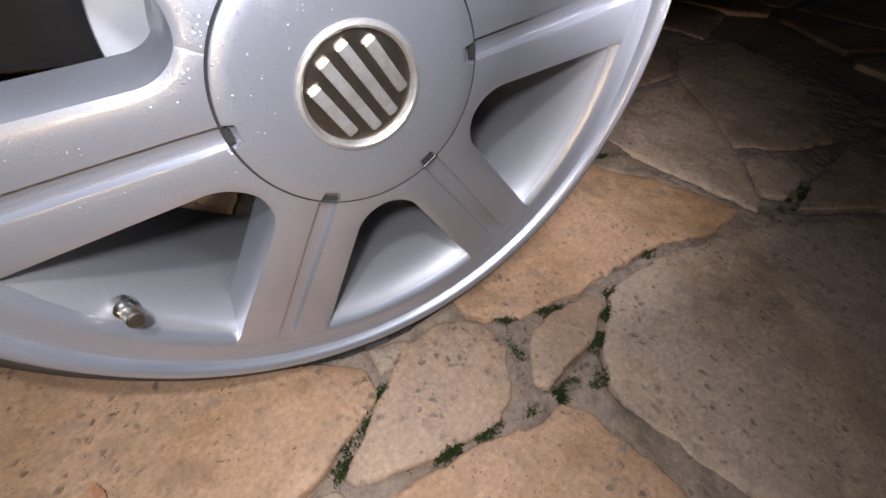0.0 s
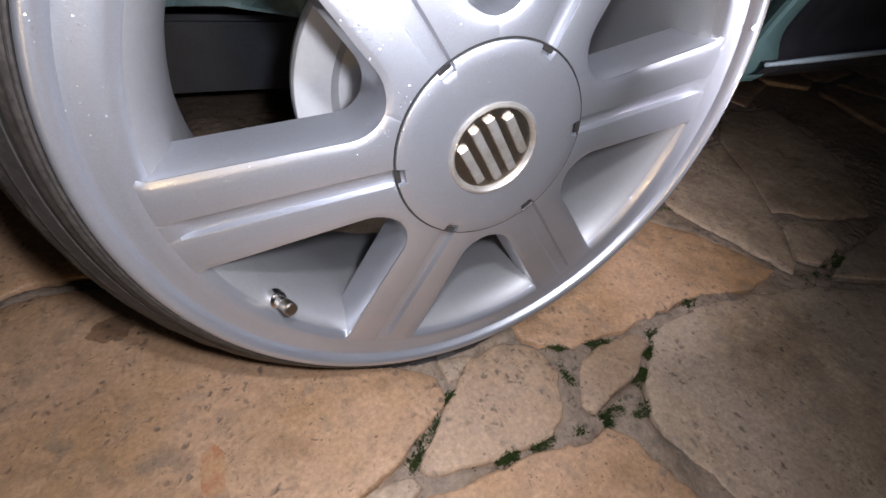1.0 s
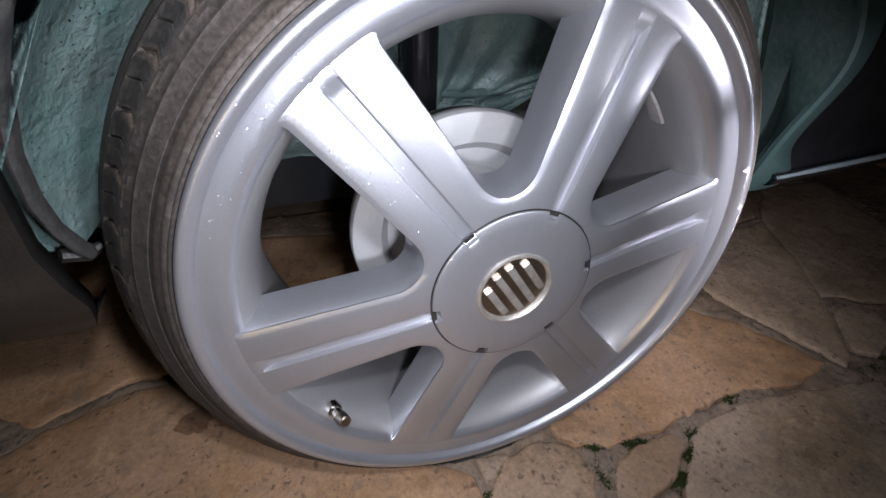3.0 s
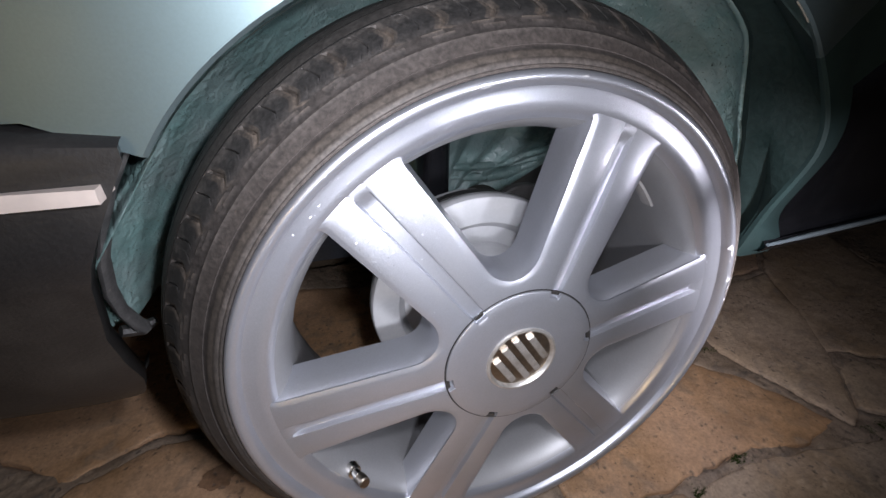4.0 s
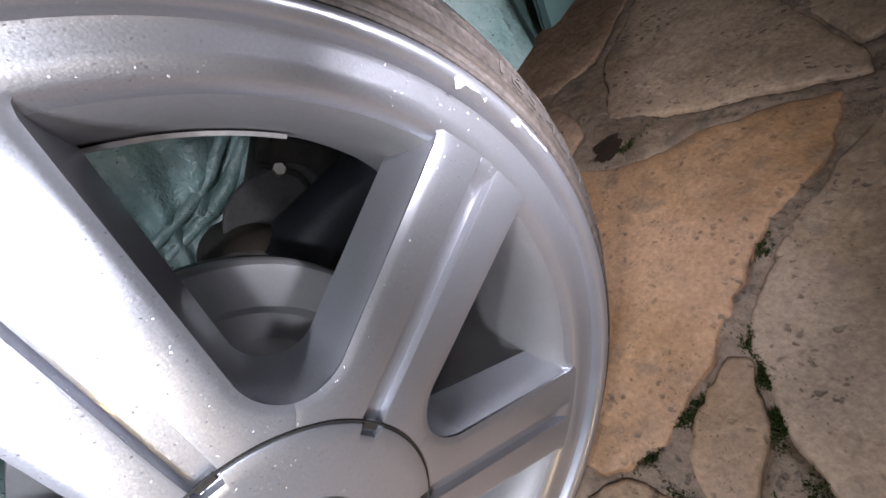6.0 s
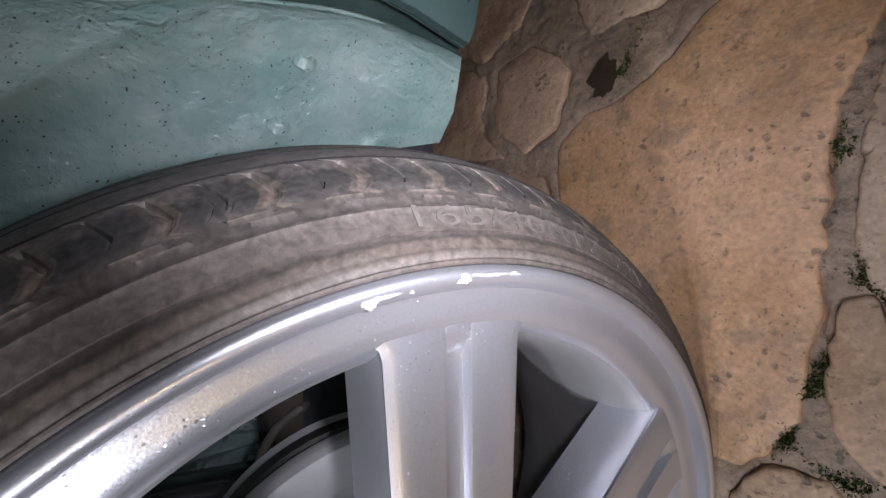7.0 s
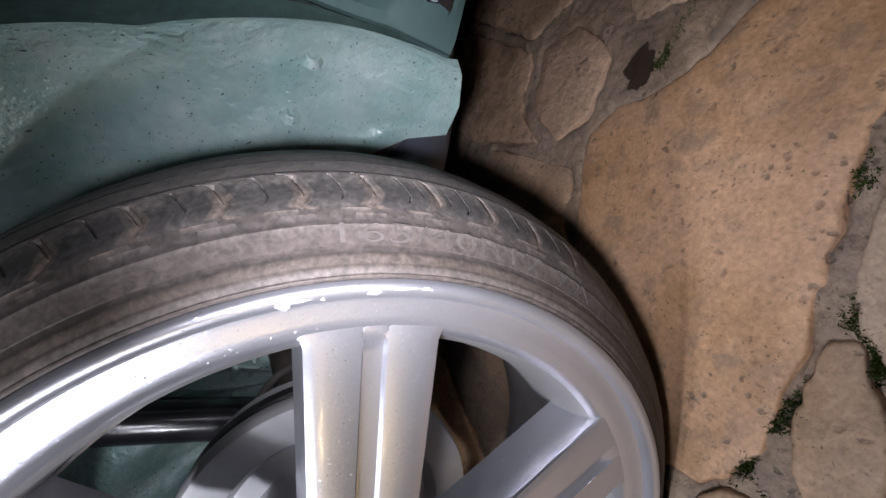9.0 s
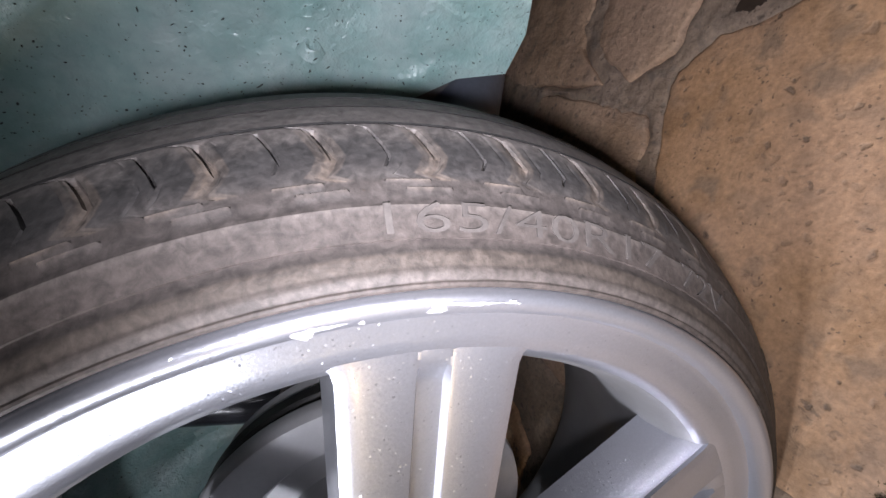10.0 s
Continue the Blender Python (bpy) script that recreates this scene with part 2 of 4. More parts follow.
    l.new(rings.outputs["Color"], tone.inputs["B"])
    # darker towards the lower rear side, the change broken up by noise
    fore_up = n.new("ShaderNodeMath")
    fore_up.operation = "MULTIPLY_ADD"
    fore_up.inputs[1].default_value = 0.10
    l.new(cloud.outputs["Fac"], fore_up.inputs[0])
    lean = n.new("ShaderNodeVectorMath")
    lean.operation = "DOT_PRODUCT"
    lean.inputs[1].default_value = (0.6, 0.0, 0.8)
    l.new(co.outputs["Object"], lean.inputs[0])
    l.new(lean.outputs["Value"], fore_up.inputs[2])
    fore_up_tone = n.new("ShaderNodeMapRange")
    fore_up_tone.inputs["From Min"].default_value, fore_up_tone.inputs["From Max"].default_value = -0.02, 0.11
    fore_up_tone.inputs["To Min"].default_value, fore_up_tone.inputs["To Max"].default_value = 0.42, 1.0
    l.new(fore_up.outputs["Value"], fore_up_tone.inputs["Value"])
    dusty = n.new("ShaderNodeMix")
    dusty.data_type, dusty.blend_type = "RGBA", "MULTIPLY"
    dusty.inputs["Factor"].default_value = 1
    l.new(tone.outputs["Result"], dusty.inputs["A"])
    l.new(fore_up_tone.outputs["Result"], dusty.inputs["B"])
    # scuffs, worn lighter and darker
    scuff = n.new("ShaderNodeTexNoise")
    scuff.inputs["Scale"].default_value, scuff.inputs["Detail"].default_value, scuff.inputs["Roughness"].default_value, scuff.inputs["Distortion"].default_value = 210, 8, 0.7, 0.4
    l.new(co.outputs["Object"], scuff.inputs["Vector"])
    worn = n.new("ShaderNodeMapRange")
    worn.inputs["From Min"].default_value, worn.inputs["From Max"].default_value = 0.36, 0.64
    worn.inputs["To Min"].default_value, worn.inputs["To Max"].default_value = 0.62, 1.24
    l.new(scuff.outputs["Fac"], worn.inputs["Value"])
    rubbed = n.new("ShaderNodeMix")
    rubbed.data_type, rubbed.blend_type = "RGBA", "MULTIPLY"
    rubbed.inputs["Factor"].default_value = 1
    l.new(dusty.outputs["Result"], rubbed.inputs["A"])
    l.new(worn.outputs["Result"], rubbed.inputs["B"])
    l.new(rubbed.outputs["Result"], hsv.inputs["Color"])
    return m


def flagstone(name, pale, warm, grey, rough=0.6, patches=0.6, vary=0.1, relief=1.0):
    """Riven sandstone: warm clouds, clustered grey weathering, small dark pits, grain and relief."""
    m = bpy.data.materials.new(name)
    m.use_nodes = True
    n, l = m.node_tree.nodes, m.node_tree.links
    b = n["Principled BSDF"]
    co = n.new("ShaderNodeTexCoord")

    def cloud(scale, detail, roughness=0.6, distortion=0.0):
        t = n.new("ShaderNodeTexNoise")
        t.inputs["Scale"].default_value, t.inputs["Detail"].default_value = scale, detail
        t.inputs["Roughness"].default_value, t.inputs["Distortion"].default_value = roughness, distortion
        l.new(co.outputs["Object"], t.inputs["Vector"])
        return t.outputs["Fac"]

    def span(src, a, z, lo=0.0, hi=1.0):
        t = n.new("ShaderNodeMapRange")
        for k, v in (("From Min", a), ("From Max", z), ("To Min", lo), ("To Max", hi)):
            t.inputs[k].default_value = v
        l.new(src, t.inputs["Value"])
        return t.outputs["Result"]

    def times(a, c):
        t = n.new("ShaderNodeMath")
        t.operation = "MULTIPLY"
        l.new(a, t.inputs[0])
        if isinstance(c, float):
            t.inputs[1].default_value = c
        else:
            l.new(c, t.inputs[1])
        return t.outputs["Value"]

    def blend(fac, a, c, kind="MIX"):
        t = n.new("ShaderNodeMix")
        t.data_type, t.blend_type = "RGBA", kind
        l.new(fac, t.inputs["Factor"])
        for key, v in (("A", a), ("B", c)):
            if isinstance(v, tuple):
                t.inputs[key].default_value = (*v, 1)
            else:
                l.new(v, t.inputs[key])
        return t.outputs["Result"]

    fine = cloud(210, 8, 0.7)
    mid = cloud(42, 4, 0.5, 0.3)
    big = cloud(7, 5, 0.55, 0.4)
    colour = blend(span(big, 0.40, 0.60), pale, warm)
    colour = blend(times(span(cloud(14, 6, 0.62, 0.9), 0.50, 0.62), 0.6), colour, tuple(c * 0.66 for c in warm))
    colour = blend(times(span(mid, 0.50, 0.64), times(span(cloud(9, 3), 0.40, 0.56), patches)), colour, grey)
    colour = blend(times(span(cloud(80, 6, 0.7, 1.0), 0.56, 0.66), times(span(cloud(11, 3), 0.42, 0.58), 0.8)), colour, tuple(c * 0.55 for c in grey))
    cell = n.new("ShaderNodeTexVoronoi")
    cell.inputs["Scale"].default_value = 125
    warp = n.new("ShaderNodeVectorMath")
    warp.operation = "MULTIPLY_ADD"
    warp.inputs[1].default_value = (0.016, 0.016, 0.016)
    wn = n.new("ShaderNodeTexNoise")
    wn.inputs["Scale"].default_value, wn.inputs["Detail"].default_value = 75, 4
    l.new(co.outputs["Object"], wn.inputs["Vector"])
    l.new(wn.outputs["Color"], warp.inputs[0])
    l.new(co.outputs["Object"], warp.inputs[2])
    l.new(warp.outputs["Vector"], cell.inputs["Vector"])
    sep = n.new("ShaderNodeSeparateColor")
    l.new(cell.outputs["Color"], sep.inputs["Color"])
    here = span(cloud(10, 3, 0.55), 0.45, 0.57)
    pit = times(times(span(cell.outputs["Distance"], 0.44, 0.24), span(sep.outputs["Red"], 0.70, 0.78)), here)
    colour = blend(times(span(cloud(5, 3, 0.5), 0.44, 0.62), 0.55), colour, tuple(c * k for c, k in zip(pale, (1.08, 1.10, 1.22))))
    colour = blend(times(times(span(cell.outputs["Distance"], 0.60, 0.34), span(sep.outputs["Red"], 0.70, 0.78)), times(here, 0.24)), colour, tuple(c * 0.8 for c in grey))
    colour = blend(times(pit, 0.58), colour, (0.10, 0.078, 0.062))
    dot = times(span(cell.outputs["Distance"], 0.17, 0.10), span(sep.outputs["Green"], 0.86, 0.9))
    colour = blend(times(dot, 0.7), colour, (0.075, 0.045, 0.03))
    # clustered pinholes and pale worn crusts
    hole = n.new("ShaderNodeTexVoronoi")
    hole.inputs["Scale"].default_value = 310
    l.new(warp.outputs["Vector"], hole.inputs["Vector"])
    pick = n.new("ShaderNodeSeparateColor")
    l.new(hole.outputs["Color"], pick.inputs["Color"])
    pin = times(times(span(hole.outputs["Distance"], 0.42, 0.24), span(pick.outputs["Green"], 0.78, 0.84)), span(cloud(16, 4), 0.46, 0.58))
    colour = blend(times(span(cloud(26, 7, 0.68, 0.6), 0.54, 0.66), 0.45), colour, tuple(min(c * 1.28, 0.62) for c in pale))
    colour = blend(times(pin, 0.7), colour, (0.075, 0.055, 0.042))
    info = n.new("ShaderNodeObjectInfo")
    hsv = n.new("ShaderNodeHueSaturation")
    l.new(times(span(fine, 0.3, 0.7, 0.74, 1.24), span(info.outputs["Random"], 0, 1, 1 - vary, 1 + vary)), hsv.inputs["Value"])
    l.new(colour, hsv.inputs["Color"])
    l.new(hsv.outputs["Color"], b.inputs["Base Color"])
    l.new(span(mid, 0.3, 0.7, rough - 0.14, rough + 0.14), b.inputs["Roughness"])
    hollow = n.new("ShaderNodeBump")
    hollow.inputs["Strength"].default_value, hollow.inputs["Distance"].default_value = 0.45, -0.0025
    l.new(pit, hollow.inputs["Height"])
    first = n.new("ShaderNodeBump")
    l.new(hollow.outputs["Normal"], first.inputs["Normal"])
    first.inputs["Strength"].default_value, first.inputs["Distance"].default_value = 0.42 * min(relief, 2), 0.0018
    l.new(fine, first.inputs["Height"])
    second = n.new("ShaderNodeBump")
    second.inputs["Strength"].default_value, second.inputs["Distance"].default_value = 0.35 * min(relief, 2), 0.006
    l.new(mid, second.inputs["Height"])
    l.new(first.outputs["Normal"], second.inputs["Normal"])
    l.new(second.outputs["Normal"], b.inputs["Normal"])
    return m


RUBBER = tyre_rubber()
# near-black colour stands in for the shade inside the tread's ring grooves
GROOVE_SHADE = material("shaded_groove_rubber", (0.011, 0.0105, 0.010), 0.75, 0, 0.3, 40, 400, 0.2, spec=0.2, dist=0.001)
BARECHIP = material("bare_white_metal", (0.55, 0.54, 0.55), 0.6, 0.1, 0.12, 60, 400, 0.2)
DUSTY = material("dust_in_rubber", (0.102, 0.09, 0.082), 0.8, 0, 0.3, 60, 500, 0.2, (0.06, 0.052, 0.047), dist=0.001)
BLACK = material("black_plastic", (0.015, 0.0145, 0.0145), 0.45, 0, 0.4, 16, 420, 0.3, (0.034, 0.031, 0.028), dist=0.001)
BLACKPAINT = material("black_gloss_steel", (0.012, 0.012, 0.014), 0.22, 0, 0.3, 30, 200, 0.1)
DIRT = material("dark_underbody", (0.03, 0.026, 0.022), 0.85, 0, 0.4, 9, 120, 0.4, (0.06, 0.048, 0.036), dist=0.004)
TEAL = material("teal_metallic_paint", (0.165, 0.222, 0.23), 0.52, 0.84, 0.08, 5, 700, 0.03, (0.145, 0.198, 0.205), coat=0.25, dist=0.0005)
TEAL.node_tree.nodes["Principled BSDF"].inputs["Coat Roughness"].default_value = 0.3
LINER = stippled(pitted(pitted(material("teal_undersealed_steel", (0.192, 0.287, 0.275), 0.33, 0.0, 0.15, 12, 150, 0.4, (0.145, 0.216, 0.208), dist=0.004), 470, 0.4, 0.1), 430, 0.05, 0.06))
# dimmer copy of the teal, its weaker light put into the colour
DIM_TEAL = material("dimmed_teal_paint", (0.030, 0.055, 0.053), 0.5, 0.1, 0.15, 12, 300, 0.1, (0.021, 0.038, 0.037), spec=0.35, dist=0.001)
# underseal darkened in its colour against the torch light on the front strip
DIM_UNDERSEAL = material("dimmed_green_underseal", (0.014, 0.027, 0.025), 0.5, 0.0, 0.4, 14, 160, 0.4, (0.022, 0.038, 0.036), spec=0.3, dist=0.002)
CREAM = material("cream_filler_under_paint", (0.36, 0.33, 0.26), 0.7, 0, 0.3, 60, 300, 0.3, (0.30, 0.30, 0.26))
SILL = material("pale_grey_sill_paint", (0.24, 0.29, 0.32), 0.34, 0.35, 0.1, 20, 300, 0.05, (0.16, 0.20, 0.22))
BEAM = material("dark_blue_grey_paint", (0.040, 0.046, 0.058), 0.45, 0, 0.3, 20, 200, 0.2, (0.028, 0.031, 0.038))
UNDER = material("dusty_underbody_black", (0.045, 0.038, 0.033), 0.75, 0, 0.4, 40, 200, 0.3, (0.025, 0.023, 0.022))
PLATE = material("dull_grey_steel_plate", (0.10, 0.095, 0.095), 0.6, 0.2, 0.2, 40, 250, 0.2, (0.07, 0.064, 0.06))
DRUM = material("grey_painted_drum", (0.46, 0.46, 0.47), 0.55, 0.1, 0.08, 30, 300, 0.1, (0.40, 0.40, 0.41), dist=0.001)
WHITE = material("white_trim", (0.55, 0.47, 0.42), 0.5, 0, 0.05, 30, 300, 0.0)
CHIP = material("bare_chipped_metal", (0.34, 0.325, 0.32), 0.6, 0.0, 0.15, 60, 400, 0.2)
RUST = material("rusty_brown_steel", (0.11, 0.072, 0.054), 0.8, 0, 0.4, 60, 300, 0.5, (0.075, 0.05, 0.04))
PALESTONE = flagstone("pale_sandstone_flag", (0.41, 0.28, 0.18), (0.37, 0.235, 0.13), (0.25, 0.18, 0.122), 0.62, 0.85)
STONE = flagstone("sandstone_flag", (0.445, 0.272, 0.156), (0.395, 0.228, 0.115), (0.25, 0.168, 0.106), 0.6, 0.9)
GREYSTONE = flagstone("grey_sandstone_flag", (0.44, 0.325, 0.222), (0.36, 0.25, 0.158), (0.25, 0.19, 0.142), 0.66, 0.85)
DIRTSTONE = flagstone("grimy_sandstone_flag", (0.42, 0.285, 0.185), (0.32, 0.205, 0.125), (0.19, 0.14, 0.10), 0.66, 0.9, relief=2.2)
MORTAR = flagstone("grey_mortar", (0.29, 0.215, 0.15), (0.23, 0.16, 0.105), (0.14, 0.11, 0.085), 0.8, 0.9, relief=2.6)
BROWNSTAIN = flagstone("damp_brown_stain", (0.21, 0.12, 0.065), (0.19, 0.10, 0.05), (0.15, 0.10, 0.07), 0.5, 0.5)
REDSTAIN = material("red_brown_smear", (0.36, 0.145, 0.07), 0.7, 0, 0.4, 80, 300, 0.3, (0.42, 0.24, 0.12), mask=0.48)
MOSS = material("moss", (0.040, 0.055, 0.014), 0.95, 0, 0.3, 60, 400, 0.3, (0.022, 0.034, 0.008), spec=0.15)
OIL = material("oil_stain", (0.05, 0.035, 0.025), 0.45, 0, 0.3, 60, 300, 0.2)


# ---- mesh helpers ----
def part(name, bm, mat, parent=None, label="", smooth=True, angle=40):
    me = bpy.data.meshes.new(name)
    bmesh.ops.recalc_face_normals(bm, faces=bm.faces[:])
    bm.to_mesh(me)
    bm.free()
    me.materials.append(mat)
    if smooth:
        me.shade_smooth()
        me.set_sharp_from_angle(angle=radians(angle))
    ob = new(name, me)
    if parent:
        ob.parent = parent
    if label:
        tagged(ob, label)
    return ob


def grid(rows, wrap_u=False, wrap_v=False, bm=None):
    """A sheet of quads through rows of points."""
    bm = bm or bmesh.new()
    vs = [[bm.verts.new(p) for p in row] for row in rows]
    nr, nc = len(vs), len(vs[0])
    for i in range(nr if wrap_u else nr - 1):
        for j in range(nc if wrap_v else nc - 1):
            q = [vs[i][j], vs[(i + 1) % nr][j], vs[(i + 1) % nr][(j + 1) % nc], vs[i][(j + 1) % nc]]
            if len(set(q)) == 4:
                bm.faces.new(q)
    return bm


def lathe(profile, n=96, closed=False, a0=0.0, a1=360.0, bm=None):
    """Turns (radius, y) pairs about the y axis."""
    full = abs(a1 - a0) >= 360
    count = n if full else n + 1
    rows = []
    for i in range(count):
        a = radians(a0 + (a1 - a0) * i / n)
        rows.append([(r * math.cos(a), y, r * math.sin(a)) for r, y in profile])
    return grid(rows, wrap_u=full, wrap_v=closed, bm=bm)


def box(bm, size, m):
    """A bevelled block."""
    made = bmesh.ops.create_cube(bm, size=1.0, matrix=m @ Matrix.Diagonal((*size, 1)))
    edges = list({e for v in made["verts"] for e in v.link_edges})
    bmesh.ops.bevel(bm, geom=edges, offset=min(size) * 0.18, segments=2, affect="EDGES")
    return bm


def tube(path, radius, n=16, caps=True, bm=None):
    """A round bar along a path of points; radius is a number or one for each point."""
    bm = bm or bmesh.new()
    pts = [Vector(p) for p in path]
    rows = []
    for i, p in enumerate(pts):
        d = (pts[min(i + 1, len(pts) - 1)] - pts[max(i - 1, 0)]).normalized()
        u = d.cross(Vector((0.31, 0.2, 0.93))).normalized()
        v = d.cross(u)
        r = radius[i] if isinstance(radius, (list, tuple)) else radius
        rows.append([p + (u * math.cos(k * 2 * math.pi / n) + v * math.sin(k * 2 * math.pi / n)) * r for k in range(n)])
    grid(rows, wrap_v=True, bm=bm)
    if caps:
        bm.verts.ensure_lookup_table()
        for row in (rows[0], rows[-1]):
            bm.faces.new([bm.verts.new(p) for p in row])
        bmesh.ops.remove_doubles(bm, verts=bm.verts[:], dist=1e-6)
    return bm


def wheel_part(name, bm, mat, parent, label="", smooth=True, angle=40):
    return part(name, bm, mat, parent, label, smooth, angle)


# ---- the car and its wheel ----
car = tagged(new("car"), "teal car with silver alloy wheel, black bumper, parked on stone paving", "car")

RIM = [(0.214, 0.178), (0.2055, 0.174), (0.2, 0.168), (0.1945, 0.140), (0.1895, 0.10), (0.1885, 0.06), (0.1915, 0.038), (0.1965, 0.024),
       (0.2020, 0.0155), (0.2065, 0.0112), (0.2085, 0.0098), (0.2150, 0.0085), (0.2215, 0.0088), (0.2240, 0.0080), (0.2252, 0.0045), (0.2272, 0.0015), (0.2300, 0.0002),
       (0.2325, 0.0004), (0.2342, 0.0020), (0.2348, 0.0055), (0.232, 0.0095), (0.224, 0.013), (0.214, 0.02), (0.204, 0.045), (0.1995, 0.08), (0.2, 0.11), (0.206, 0.148), (0.2145, 0.168)]
wheel = part("wheel", lathe(RIM, 180, closed=True), ALLOY, car, "silver six-spoke alloy wheel with stretched low tyre")
wheel.matrix_world = WHEEL
wheel.data.materials.append(BARREL)
for face in wheel.data.polygons:
    face.material_index = 1 if face.index % len(RIM) < 8 else 0

# tyre: bead, stretched sidewall, shoulder with cross grooves, tread
TYRE = [(0.2290, 0.014), (0.2345, 0.0085), (0.2346, 0.0040), (0.2352, 0.0030), (0.2362, 0.0027), (0.2370, 0.0030), (0.2374, 0.0036), (0.2380, 0.0037), (0.2395, 0.0041), (0.2407, 0.0048), (0.2411, 0.0055), (0.2420, 0.0062), (0.2440, 0.0075), (0.2452, 0.0086), (0.2457, 0.0094), (0.2470, 0.0113), (0.2479, 0.0121), (0.2485, 0.0118),
        (0.2515, 0.0142), (0.2550, 0.0168), (0.2568, 0.0180), (0.2574, 0.0184), (0.2580, 0.0200), (0.2596, 0.0215), (0.2610, 0.0227), (0.2616, 0.0233), (0.2632, 0.0248), (0.2638, 0.0254), (0.2655, 0.0272), (0.2672, 0.0294), (0.2700, 0.0340), (0.2730, 0.0390), (0.2760, 0.0440), (0.2778, 0.0472), (0.2786, 0.0489), (0.2750, 0.0491), (0.2752, 0.0501), (0.2794, 0.0503),
        (0.2822, 0.0575), (0.2836, 0.0627), (0.2800, 0.0629), (0.2800, 0.0639), (0.2841, 0.0641), (0.2861, 0.0754), (0.2825, 0.0756), (0.2825, 0.0766), (0.2864, 0.0768), (0.2876, 0.0902), (0.2874, 0.1090), (0.2830, 0.1096), (0.2830, 0.1120), (0.2868, 0.1126), (0.2810, 0.146), (0.272, 0.163), (0.257, 0.180), (0.236, 0.184), (0.222, 0.173)]
PERIOD = 48          # columns from one long groove to the next
TN = PERIOD * 49


def dash(y, k):
    """Short moulded ribs under the shoulder blocks."""
    return 0.0245 < y < 0.0250 and 10 <= k <= 30 or 0.0225 < y < 0.0229 and k <= 21


def tyre_point(r, y, i):
    """Column i of the tyre: shoulder grooves, short sipes, moulded dashes; flattened where it stands."""
    k = i % PERIOD
    deg = i * 360 / TN
    shoulder = 0.0262 < y < 0.0480 or 0.12 < y < 0.15
    if shoulder:
        deg += ((y - 0.0262) / 0.04) ** 1.6 * 4.5 + 1.5 * max(0.0, (0.0345 - y) / 0.008) ** 1.6 if y < 0.1 else 3
    elif 0.0480 < y < 0.12:
        deg += 3.1
    r_in = 0.0
    if shoulder and y < 0.1:
        high = min(1.0, max(0.0, (y - 0.028) / 0.014))
        if k < 3:
            r_in = 0.0006 + 0.0024 * high
        elif k == 24 and y > 0.031:
            r_in = 0.0026
        elif k in (46, 47, 3, 4):
            r_in = 0.0005
        elif i % 9 == 3 and noise.noise(Vector((i * 0.06, y * 90, 4))) > 0.28:
            r_in = 0.0006
    elif dash(y, k):
        r_in = -0.0009
    a = radians(deg)
    rr = r - r_in
    p = Vector((rr * math.cos(a), y, rr * math.sin(a)))
    q = WHEEL @ p
    # the sidewall bulges where the car's weight rests on it
    q.y -= 0.0085 * max(0.0, -math.sin(a)) ** 4 * min(1.0, max(0.0, (r - 0.2362) / 0.012)) * (1 if y < 0.05 else 0)
    low = 0.004
    if q.z < low:
        press = low - q.z
        q.z = low
        q.y += press * (-0.12 if y < 0.05 else 0.1)
        p = WHEEL.inverted() @ q
    return p


def groove(y, i):
    """How much dust lies in column i of the shoulder."""
    k = i % PERIOD
    if dash(y, k):
        return 0.8
    if not 0.0250 < y < 0.0480 or 8 < k < 44:
        return 0.0
    return (1.0 if k < 5 else 0.5) * (1.0 if y < 0.043 else 0.5)


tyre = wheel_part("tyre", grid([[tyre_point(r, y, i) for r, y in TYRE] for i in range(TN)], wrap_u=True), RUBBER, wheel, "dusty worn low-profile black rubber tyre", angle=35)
tyre.data.materials.append(GROOVE_SHADE)
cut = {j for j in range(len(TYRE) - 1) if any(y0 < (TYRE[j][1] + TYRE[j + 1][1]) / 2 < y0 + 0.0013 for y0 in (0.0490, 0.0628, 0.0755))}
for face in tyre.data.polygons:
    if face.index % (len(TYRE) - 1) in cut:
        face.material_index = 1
dust = tyre.data.attributes.new("dust", "FLOAT", "POINT")
dust.data.foreach_set("value", [groove(y, i) for i in range(TN) for r, y in TYRE])

# spokes
PHASE = {1: 128.0, 2: 68.0, 3: 8.2, 4: -52.0, 5: -111.0, 6: -169.5}


def face_y(r):
    return -0.003 + max(r - 0.067, 0) * 0.0126 / 0.1405


